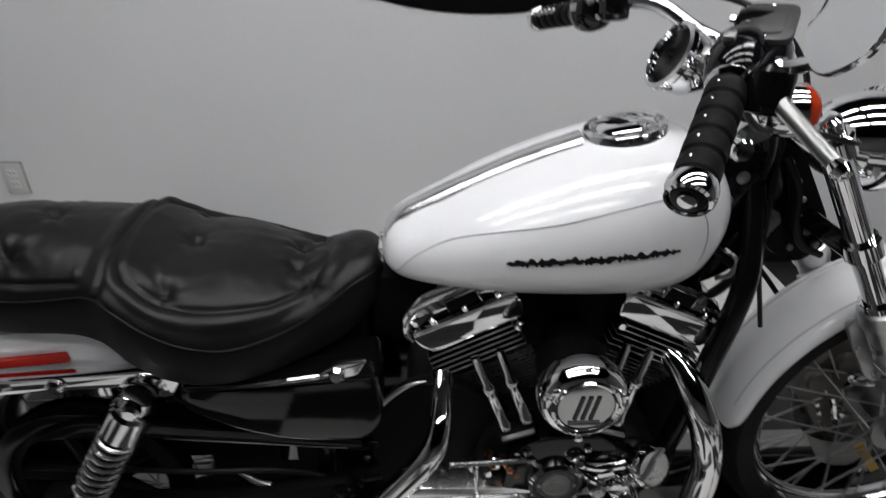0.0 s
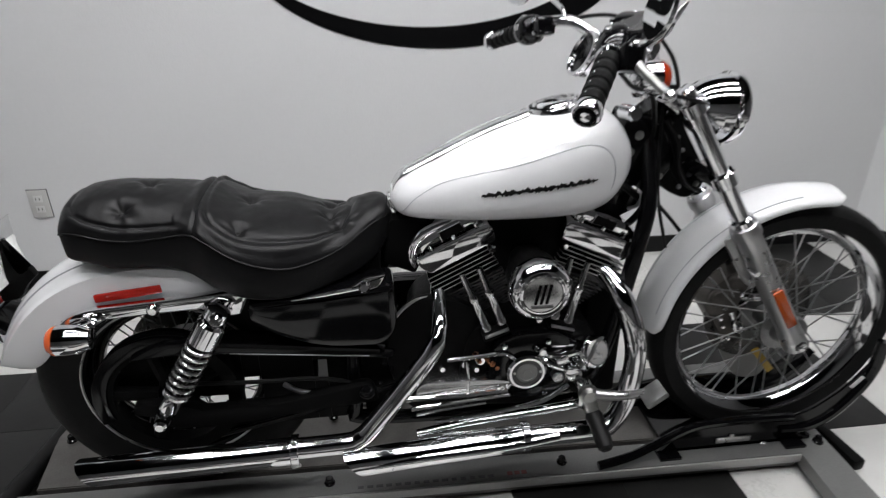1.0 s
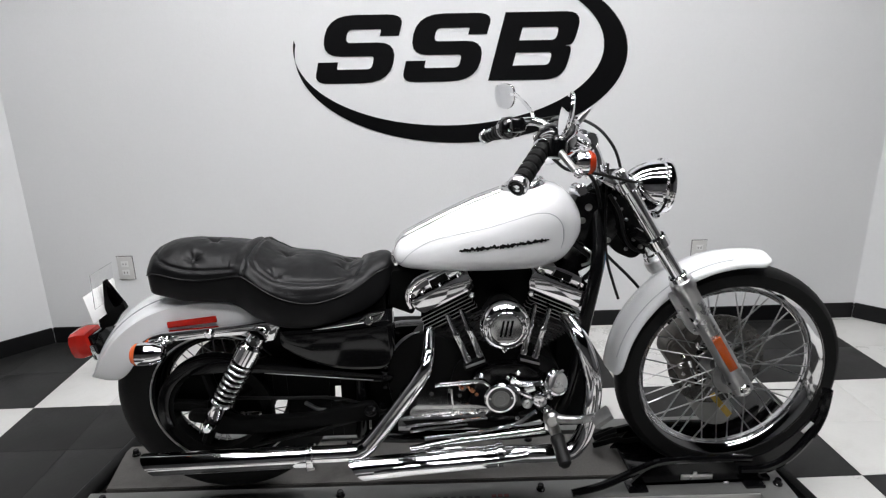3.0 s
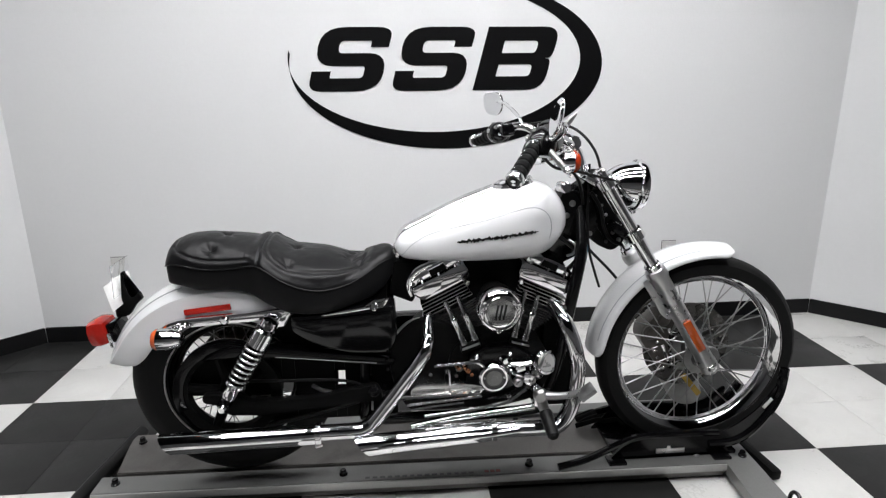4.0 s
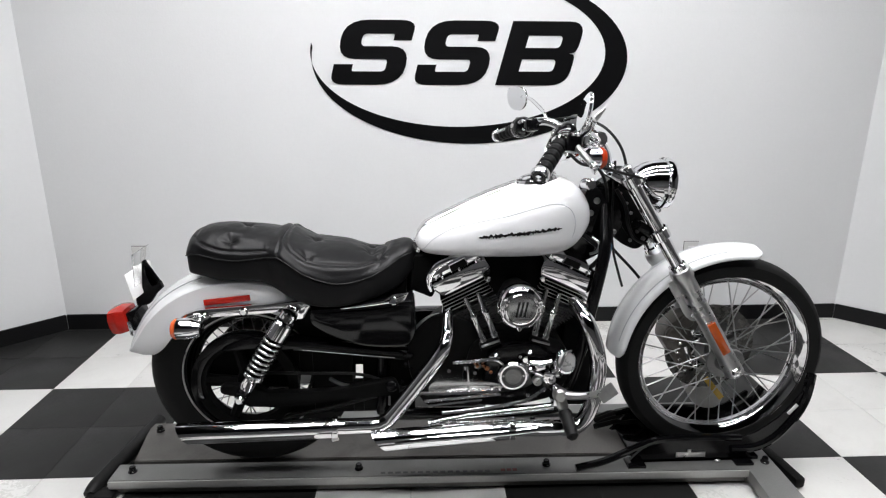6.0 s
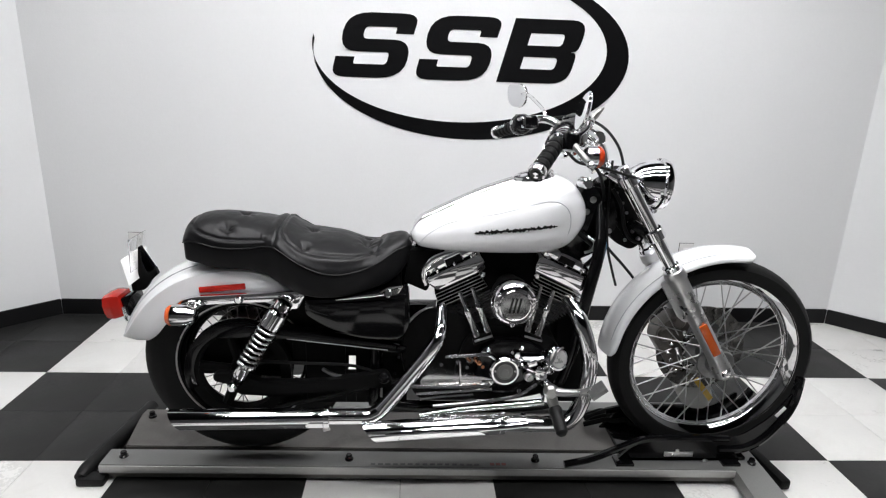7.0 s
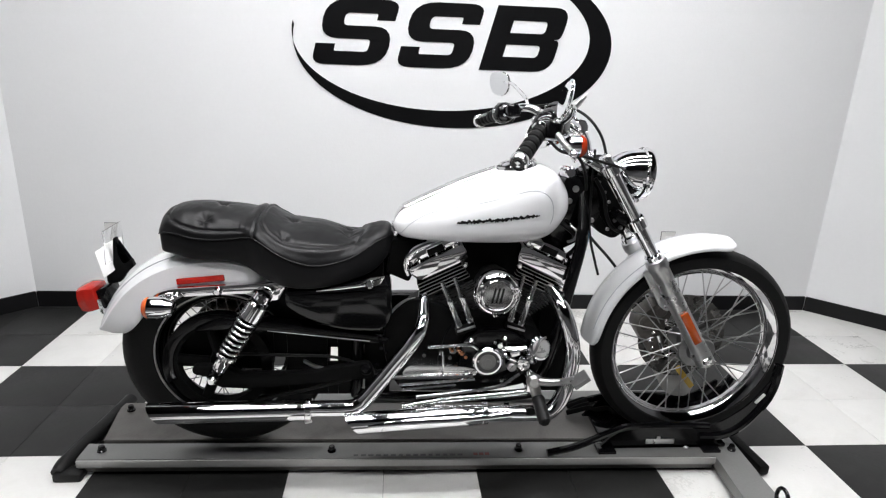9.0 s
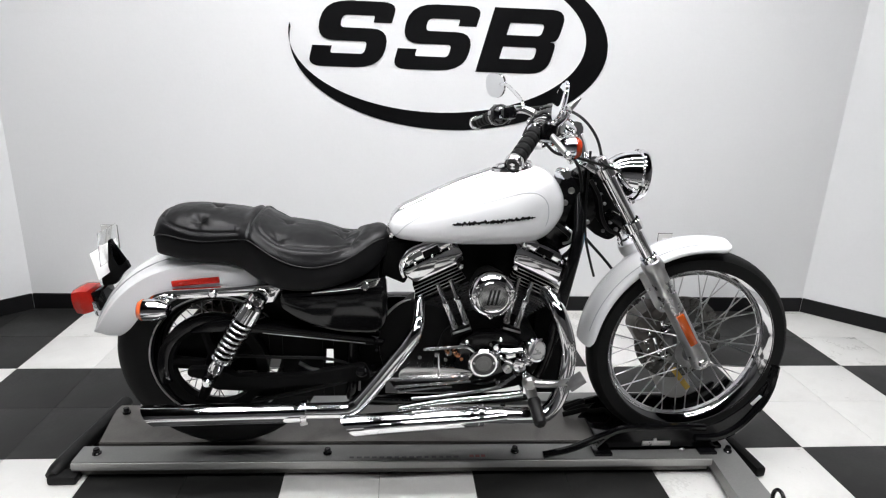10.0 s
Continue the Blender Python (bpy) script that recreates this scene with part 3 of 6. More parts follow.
# added black plates that darken the view inside the pulley and along the belt run; not known parts
fill_outline = [(RX + 0.142 * math.cos(radians(a)), RZ + 0.142 * math.sin(radians(a))) for a in range(-14, 193, 6)]
part("dark_fill_disc", plate(fill_outline, -0.066, -0.06, 0.001), BLACK_WRINKLE, bike)
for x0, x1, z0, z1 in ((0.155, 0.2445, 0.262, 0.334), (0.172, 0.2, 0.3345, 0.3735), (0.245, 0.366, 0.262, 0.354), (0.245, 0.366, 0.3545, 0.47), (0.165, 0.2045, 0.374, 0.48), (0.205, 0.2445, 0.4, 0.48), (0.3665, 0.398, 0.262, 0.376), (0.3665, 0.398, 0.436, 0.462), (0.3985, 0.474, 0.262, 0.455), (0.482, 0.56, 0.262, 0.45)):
    part("dark_fill_panel", plate([(x0, z0), (x0, z1), (x1, z1), (x1, z0)], -0.068, -0.062), BLACK_WRINKLE, bike)


# fenders
def fender(cx, cz, r_top, depth, half, a0, a1, name, label, taper0=0.35, taper1=0.35, n=40, flare=None, crown=0.012, tail=0.1, front=0.1):
    """A curved mudguard with a crowned, hollow section, from angle a0 to a1 (degrees from the front, over the top)."""
    rows = []
    th = 0.004
    for i in range(n + 1):
        f = i / n
        a = radians(a0 + (a1 - a0) * f)
        end = min(1, f / front) if f < 0.5 else min(1, (1 - f) / tail)
        k = math.sqrt(max(0.0, 1 - (1 - end) ** 2))
        kt = (taper0 if f < 0.5 else taper1) + (1 - (taper0 if f < 0.5 else taper1)) * k
        w, dp = half * (0.55 + 0.45 * kt), depth * kt
        rt = r_top + (flare(f) if flare else 0)
        prof = []
        for j in range(25):
            u = -1 + 2 * j / 24
            c = abs(u)
            if c < 0.58:
                q = c / 0.58
                y, drop = 0.72 * w * q, crown * kt * q ** 2
            elif c < 0.8:
                q = radians(90) * (c - 0.58) / 0.22
                y, drop = w * (0.72 + 0.28 * math.sin(q)), crown * kt + 0.014 * kt * (1 - math.cos(q))
            else:
                q = (c - 0.8) / 0.2
                y, drop = w, crown * kt + 0.014 * kt + max(0.004, dp - crown * kt - 0.014 * kt) * q
            prof.append((rt - drop, math.copysign(y, u)))
        prof += [(r - th, y * 0.97) for r, y in reversed(prof)]
        rows.append([(cx + r * math.cos(a), y, cz + r * math.sin(a)) for r, y in prof])
    return add_rings(bmesh.new(), rows)


rf = part("rear_fender", fender(RX, RZ, 0.356, 0.11, 0.098, 52, 163.5, "rear_fender", "", 0.9, 0.55, flare=lambda f: 0.026 * max(0, f - 0.45) / 0.55, crown=0.024, tail=0.13), PEARL, bike, "pearl white rear fender", 50)
ff = part("front_fender", fender(FX, FZ, 0.372, 0.03, 0.07, 79.5, 176.5, "front_fender", "", 0.6, 0.6, front=0.06, flare=lambda f: 0.011 * (1 - f)), PEARL, bike, "pearl white front fender", 50)
part("fender_liner", fender(RX, RZ, 0.35, 0.1, 0.092, 54, 158, "fender_liner", "", 0.9, 0.7, flare=lambda f: 0.024 * max(0, f - 0.45) / 0.55, crown=0.024, tail=0.13), BLACK_WRINKLE, rf, "black inner fender", 50)
for s in (-1, 1):
    st = []
    for a in range(158, 106, -4):
        r = 0.356 + 0.026 * max(0, (a - 52) / 111.5 - 0.45) / 0.55 - 0.0126
        st.append((RX + r * math.cos(radians(a)), s * 0.052, RZ + r * math.sin(radians(a))))
    part("pinstripe", tube(st, 0.0018, 6, 2), STRIPE, rf)
    st = []
    for a in range(168, 92, -6):
        r = 0.372 + 0.011 * (1 - (a - 79.5) / 98.5) - 0.0112
        st.append((FX + r * math.cos(radians(a)), s * 0.0495, FZ + r * math.sin(radians(a))))
    part("pinstripe", tube(st, 0.0016, 6, 2), STRIPE, ff)
part("reflector", box((0.014, -0.1025, 0.657), (0.135, 0.008, 0.018), 0.003, Matrix.Rotation(radians(-6), 4, "Y")), RED_LENS, rf, "red side reflector")

# tank
T_TOP = [(0.566, 0.815), (0.575, 0.838), (0.593, 0.857), (0.669, 0.896), (0.752, 0.937), (0.869, 0.981), (0.95, 0.998), (1.0, 1.0), (1.04, 0.985), (1.073, 0.945), (1.089, 0.895)]
T_BOT = [(0.566, 0.805), (0.575, 0.792), (0.6, 0.781), (0.7, 0.778), (0.9, 0.781), (0.98, 0.79), (1.03, 0.812), (1.064, 0.85), (1.089, 0.885)]
T_W = [(0.566, 0.03), (0.575, 0.062), (0.6, 0.09), (0.669, 0.122), (0.752, 0.149), (0.869, 0.167), (0.95, 0.17), (1.0, 0.161), (1.04, 0.136), (1.073, 0.094), (1.089, 0.03)]


def tank_point(x, a):
    """A point of the tank's skin: a = 0 at the far side, 90 on top, 180 at the near side, 270 below."""
    zt, zb, w = interp(T_TOP, x), interp(T_BOT, x), interp(T_W, x)
    zm = zb + (zt - zb) * 0.34
    c, s = math.cos(radians(a)), math.sin(radians(a))
    if s >= 0:
        e = 0.78
        return Vector((x, w * math.copysign(abs(c) ** e, c), zm + (zt - zm) * s ** 0.88))
    e = 0.45
    return Vector((x, w * math.copysign(abs(c) ** e, c), zm + (zm - zb) * math.copysign(abs(s) ** 0.8, s)))


def tank_side(x, z, out=0.0):
    """The near side of the tank at the height z."""
    best = min(range(91, 270), key=lambda a: abs(tank_point(x, a).z - z))
    p = tank_point(x, best)
    q = Vector((0, p.y, p.z - 0.86)).normalized()
    return p + q * out


xs = [0.566 + (1.089 - 0.566) * (0.5 - 0.5 * math.cos(math.pi * i / 48)) for i in range(49)]
tank = part("fuel_tank", add_rings(bmesh.new(), [[tank_point(x, 360 * j / 56) for j in range(56)] for x in xs]), PEARL, bike, "pearl white fuel tank with pinstripes", 60)
stripe_path = [(0.582, 0.795), (0.593, 0.806), (0.615, 0.832), (0.656, 0.86), (0.689, 0.875), (0.75, 0.893), (0.81, 0.907), (0.862, 0.923), (0.92, 0.94), (0.95, 0.945), (0.98, 0.943), (1.003, 0.929), (1.014, 0.904), (1.012, 0.866), (0.993, 0.826)]
part("pinstripe", tube([tank_side(x, z, 0.0002) for x, z in stripe_path], 0.0011, 6, 8), STRIPE, tank)
top_pts = [tank_point(x, 90) + Vector((0, 0, 0.001)) for x in (0.572, 0.59, 0.63, 0.7, 0.78, 0.865)]
cons = bmesh.new()
path = smooth_path(top_pts, 6)
rings = []
for i, p in enumerate(path):
    w = 0.0185 + 0.004 * i / len(path)
    rings.append([p + Vector((0, y * w, h)) for y, h in ((-1.25, -0.007), (-1.15, 0.002), (-1.0, 0.0045), (-0.88, 0.004), (-0.6, 0.008), (0, 0.0105), (0.6, 0.008), (0.88, 0.004), (1.0, 0.0045), (1.15, 0.002), (1.25, -0.007))])
part("console_strip", add_rings(cons, rings, True), BRUSHED, tank, "chrome console strip")
for s in (-1, 1):
    part("strip_edge", tube([p + Vector((0, s * 0.0262, -0.0035)) for p in path[::4]], 0.0012, 6, 3), BLACK_GLOSS, tank)
cap_at, cap_ax = Vector((0.929, 0, 1.0)), Vector((-0.22, 0, 1))
part("filler_ring", lathe([(0.063, -0.016), (0.062, -0.002), (0.058, 0.003), (0.05, 0.004), (0.046, 0.0)], cap_at, cap_ax, 36), POLISH, tank)
part("filler_cap", lathe([(0.045, -0.002), (0.0445, 0.005), (0.04, 0.0085), (0.02, 0.0115), (0.004, 0.012)], cap_at, cap_ax, 30), CHROME, tank)
# side badge: a plain dark wavy bar
random.seed(5)
rings = []
for k in range(75):
    f = k / 74
    ends = min(1.0, f / 0.08, (1 - f) / 0.06)
    up, low = (0.0012 + (0.0006 + 0.0052 * random.random()) * ends, 0.0012 + (0.0006 + 0.004 * random.random() ** 1.5) * ends)
    x, z = 0.744 + 0.23 * f, 0.8505 + 0.031 * f
    rings.append([tank_side(x, z - low, -0.001), tank_side(x, z - low, 0.0016), tank_side(x, z, 0.0024), tank_side(x, z + up, 0.0016), tank_side(x, z + up, -0.001)])
part("side_badge", add_rings(bmesh.new(), rings, True), RUBBER_SOFT, tank, "flat dark wavy badge without lettering")
part("rear_tab", plate(rounded([(0.548, 0.765, 0.003), (0.575, 0.765, 0.003), (0.585, 0.81, 0.003), (0.56, 0.81, 0.003)]), -0.03, 0.03, 0.002), CHROME, tank)

# seat
S_TOP = [(-0.101, 0.801), (-0.095, 0.825), (-0.08, 0.846), (-0.045, 0.8605), (0.0, 0.8655), (0.05, 0.8645), (0.1, 0.8585), (0.15, 0.8505), (0.178, 0.849), (0.2, 0.841), (0.25, 0.8175), (0.3, 0.8115), (0.35, 0.8065), (0.4, 0.7935), (0.44, 0.784), (0.48, 0.7925), (0.517, 0.8075), (0.551, 0.808), (0.572, 0.782)]
S_BOT = [(-0.101, 0.75), (-0.095, 0.738), (-0.045, 0.73), (0.0, 0.72), (0.108, 0.716), (0.138, 0.708), (0.193, 0.682), (0.219, 0.671), (0.266, 0.656), (0.361, 0.65), (0.458, 0.664), (0.522, 0.69), (0.572, 0.75)]
S_PIP = [(-0.101, 0.782), (-0.095, 0.789), (-0.08, 0.797), (-0.045, 0.798), (0.0, 0.7895), (0.05, 0.7855), (0.1, 0.788), (0.15, 0.7945), (0.178, 0.7965), (0.2, 0.7875), (0.25, 0.758), (0.3, 0.738), (0.35, 0.726), (0.4, 0.7275), (0.44, 0.735), (0.48, 0.752), (0.517, 0.774), (0.551, 0.7835), (0.572, 0.78)]
S_W = [(-0.101, 0.059), (-0.095, 0.085), (-0.08, 0.1015), (-0.045, 0.115), (0.0, 0.125), (0.05, 0.13), (0.1, 0.131), (0.15, 0.1345), (0.178, 0.1475), (0.2, 0.161), (0.25, 0.1755), (0.3, 0.1805), (0.35, 0.171), (0.4, 0.15), (0.44, 0.128), (0.48, 0.107), (0.517, 0.084), (0.551, 0.057), (0.572, 0.022)]
# the seams inside each half's bolster: place along the seat, and round its section from 0 at the piping to 0.5 on the ridge
SEAM_REAR = [(-0.074, 0.5), (-0.07, 0.3), (-0.054, 0.2), (-0.03, 0.15), (0.016, 0.12), (0.075, 0.115), (0.137, 0.12)]
SEAM_FRONT = [(0.19, 0.5), (0.192, 0.36), (0.197, 0.27), (0.21, 0.225), (0.235, 0.205), (0.27, 0.2), (0.342, 0.2), (0.405, 0.21), (0.436, 0.25), (0.459, 0.305), (0.474, 0.38), (0.482, 0.5)]
TUFTS = [(0.035, -0.092), (0.035, 0.092), (0.068, 0.0), (0.269, 0.0), (0.256, -0.122), (0.256, 0.122), (0.432, -0.031), (0.432, 0.031), (0.459, -0.076), (0.459, 0.076)]


def seam_offset(x, m, seam):
    """Signed distance across the skin from a seam; positive on the ridge's side."""
    best = 1.0
    for (xa, ka), (xb, kb) in zip(seam, seam[1:]):
        ax_, ay_, bx_, by_ = xa, ka * 0.34, xb, kb * 0.34
        px_, py_ = x - ax_, m * 0.34 - ay_
        dx, dy = bx_ - ax_, by_ - ay_
        t = max(0.0, min(1.0, (px_ * dx + py_ * dy) / (dx * dx + dy * dy)))
        best = min(best, math.hypot(px_ - dx * t, py_ - dy * t))
    if not seam[0][0] <= x <= seam[-1][0]:
        return -best
    for (xa, ka), (xb, kb) in zip(seam, seam[1:]):
        if xa <= x <= xb:
            return best if m > ka + (kb - ka) * (x - xa) / (xb - xa) else -best
    return -best


def pad_point(x, k):
    """The cushion's skin at one station: k runs from 0 at the near piping over the top to 1 at the far one."""
    zt, zp, w = (interp(t, x) for t in (S_TOP, S_PIP, S_W))
    zp = min(zp, zt - 0.004)
    h = zt - zp
    c, s = math.cos(math.pi * k), math.sin(math.pi * k)
    y, z = -w * c, zp + h * s ** 1.12
    ny, nz = -c * h, s * w + 0.02
    ln = math.hypot(ny, nz)
    ny, nz = ny / ln, nz / ln
    m = min(k, 1 - k)
    fade = min(1.0, s * 5)
    push = 0.0
    for seam, puff in ((SEAM_REAR, 0.7), (SEAM_FRONT, 1.0)):
        if seam[0][0] - 0.04 < x < seam[-1][0] + 0.04:
            d = seam_offset(x, m, seam)
            push += fade * puff * (0.0045 * math.exp(-((d + 0.017) / 0.012) ** 2) - 0.0055 * math.exp(-((d - 0.001) / 0.0048) ** 2))
    for tx, ty in TUFTS:
        dx, dy = x - tx, y - ty
        d2 = dx * dx + dy * dy
        if d2 < 0.02:
            push -= fade * 0.011 * math.exp(-d2 / 0.00022)
            ang = math.atan2(dy, dx)
            push -= fade * 0.0032 * math.exp(-d2 / 0.0024) * (0.6 + 0.25 * math.cos(2 * ang + tx * 37 + ty * 15) + 0.25 * math.cos(5 * ang + tx * 61))
            push -= fade * 0.0009 * math.exp(-d2 / 0.0012) * math.cos(7 * ang + tx * 90)
    push += fade * (0.0012 * noise.noise(Vector((x * 22, y * 26, 3.0))) + 0.0006 * noise.noise(Vector((x * 60, y * 50, 7.0))))
    lean = 0.14 * (z - 0.8)
    for at, depth, wide in ((0.146, 0.0016, 0.008), (0.176, 0.007, 0.0036)):
        push -= depth * math.exp(-((x - at - lean) / wide) ** 2)
    push += fade * 0.004 * math.exp(-((x - 0.19 - lean) / 0.012) ** 2)
    return Vector((x, y + ny * push, z + nz * push))


sx = [-0.101 + 0.673 * i / 230 for i in range(231)]
pad_bm = add_rings(bmesh.new(), [[pad_point(x, k / 120) for k in range(121)] for x in sx])
seat = part("seat", pad_bm, LEATHER, bike, "black tufted leather two-up seat", 75)
skirt_rings = []
for x in sx[4::3]:
    zb, w = interp(S_BOT, x), interp(S_W, x)
    zp = min(interp(S_PIP, x), interp(S_TOP, x) - 0.004)
    zb = min(zb, zp - 0.01)
    half = [(0.0, zb), (0.6 * w, zb), (0.9 * w, zb + 0.003), (0.94 * w, zb + 0.01), (0.965 * w, (zb + zp) / 2), (0.985 * w, zp - 0.003), (0.95 * w, zp + 0.004), (0.0, zp + 0.004)]
    skirt_rings.append([(x, -y, z) for y, z in half] + [(x, y, z) for y, z in reversed(half[1:-1])])
part("seat_skirt", add_rings(bmesh.new(), skirt_rings), LEATHER_SIDE, seat, "dull black vinyl seat skirt", 60)
for s in (-1, 1):
    pip = [(x, s * (interp(S_W, x) * 0.998), min(interp(S_PIP, x), interp(S_TOP, x) - 0.004)) for x in [-0.095 + 0.65 * i / 34 for i in range(35)]]
    part("piping", tube(pip, 0.002, 6, 3), LEATHER, seat)
for tx, ty in TUFTS:
    k = min(range(61), key=lambda j: abs(pad_point(tx, j / 60).y - ty))
    part("button", lathe([(0.006, -0.003), (0.006, 0.0008), (0.0035, 0.0022)], pad_point(tx, k / 60), (0, ty * 4, 1), 12), LEATHER_SIDE, seat)

# --- fork, headlight, handlebar ---
fork_top, fork_low = Vector((1.172, 0, 1.025)), Vector((1.568, 0, 0.398))
fork_dir = (fork_low - fork_top).normalized()


def on_fork(z, y=0.0, ahead=0.0):
    t = (z - fork_top.z) / (fork_low.z - fork_top.z)
    p = fork_top.lerp(fork_low, t)
    return Vector((p.x + ahead, y, p.z))


for s in (-1, 1):
    y = 0.1 * s
    part("fork_tube", rod(on_fork(1.03, y), on_fork(0.70, y), 0.0195, 20), CHROME, bike, "chrome fork tube")
    d = (on_fork(0.4, y) - on_fork(0.735, y)).length
    sl = part("fork_slider", lathe([(0.021, -0.006), (0.031, 0.0), (0.033, 0.012), (0.033, 0.03), (0.029, 0.036), (0.028, 0.1), (0.027, d - 0.06), (0.03, d - 0.03), (0.03, d + 0.012), (0.018, d + 0.024)],
              on_fork(0.735, y), fork_dir, 24), SATIN, bike, "satin aluminium fork slider")
    part("top_collar", rod(on_fork(0.752, y), on_fork(0.735, y), 0.0265, 16, None, 0.003), CHROME, sl)
    part("axle_nut", lathe([(0.017, 0), (0.017, 0.008), (0.012, 0.014), (0.004, 0.016)], (FX, y + s * 0.02, FZ), (0, s, 0), 6), CHROME, sl)
    refl = box((0, 0, 0), (0.118, 0.007, 0.026), 0.003)
    m = Matrix.Translation(on_fork(0.52, y + s * 0.031)) @ Matrix.Rotation(math.atan2(-fork_dir.z, fork_dir.x), 4, "Y")
    bmesh.ops.transform(refl, matrix=m, verts=refl.verts)
    part("reflector", refl, AMBER, sl, "amber reflector")
    part("fender_bolt", rod(on_fork(0.62, y, -0.03), on_fork(0.62, y + s * 0.03, -0.03), 0.007, 8), CHROME, sl)
    part("tube_cap", lathe([(0.02, 0), (0.02, 0.01), (0.015, 0.016), (0.004, 0.018)], on_fork(1.03, y), -fork_dir, 12), CHROME, bike)
    part("fork_clamp", rod(on_fork(0.862, y), on_fork(0.832, y), 0.028, 18, None, 0.003), CHROME, bike)
    part("upper_clamp_end", rod(on_fork(1.02, y), on_fork(0.99, y), 0.029, 18, None, 0.004), CHROME, bike)
    part("fender_bracket", plate(rounded([(1.335, 0.682, 0.01), (1.392, 0.715, 0.008), (1.47, 0.57, 0.01), (1.43, 0.553, 0.014), (1.405, 0.572, 0.01)]), s * 0.066, s * 0.078, 0.003), SATIN, bike)
    part("bracket_bolt", lathe([(0.008, 0), (0.008, 0.005), (0.005, 0.008)], (1.424, s * 0.078, 0.577), (0, s, 0), 10), CHROME, bike)
part("upper_clamp", box(on_fork(1.005, 0, -0.025), (0.075, 0.2, 0.026), 0.006, Matrix.Rotation(radians(33), 4, "Y")), CHROME, bike)
part("lower_clamp", box(on_fork(0.847, 0, -0.025), (0.085, 0.2, 0.03), 0.006, Matrix.Rotation(radians(33), 4, "Y")), BLACK_GLOSS, bike)
part("steering_head", rod(on_fork(0.99, 0, -0.06), on_fork(0.86, 0, -0.06), 0.032, 20), BLACK_GLOSS, bike)
part("clamp_nut", lathe([(0.018, 0), (0.018, 0.012), (0.01, 0.02)], on_fork(1.015, 0, -0.06), -fork_dir, 6), CHROME, bike)

hl_at, hl_ax = Vector((1.212, 0, 0.986)), Vector((1, 0, -0.07))
hl = part("headlight", lathe([(0.006, 0.0), (0.024, 0.003), (0.042, 0.016), (0.056, 0.036), (0.066, 0.06), (0.072, 0.088), (0.073, 0.1)], hl_at, hl_ax, 40), CHROME, bike, "chrome bullet headlight")
part("trim_ring", lathe([(0.073, 0.096), (0.079, 0.1), (0.08, 0.112), (0.076, 0.121), (0.07, 0.122), (0.07, 0.1), (0.073, 0.096)], hl_at, hl_ax, 40, caps=False), CHROME, hl)
part("lens", lathe([(0.071, 0.112), (0.06, 0.122), (0.035, 0.129), (0.004, 0.131)], hl_at, hl_ax, 36), GLASS, hl)
part("mount", tube([(1.16, 0, 1.02), (1.185, 0, 1.022), (1.21, 0, 1.01), (1.23, 0, 1.0)], 0.012, 10, 4), CHROME, hl)
part("mount_bolt", lathe([(0.014, 0), (0.014, 0.012), (0.008, 0.017)], (1.31, 0, 0.905), (0, 0, -1), 8), CHROME, hl)

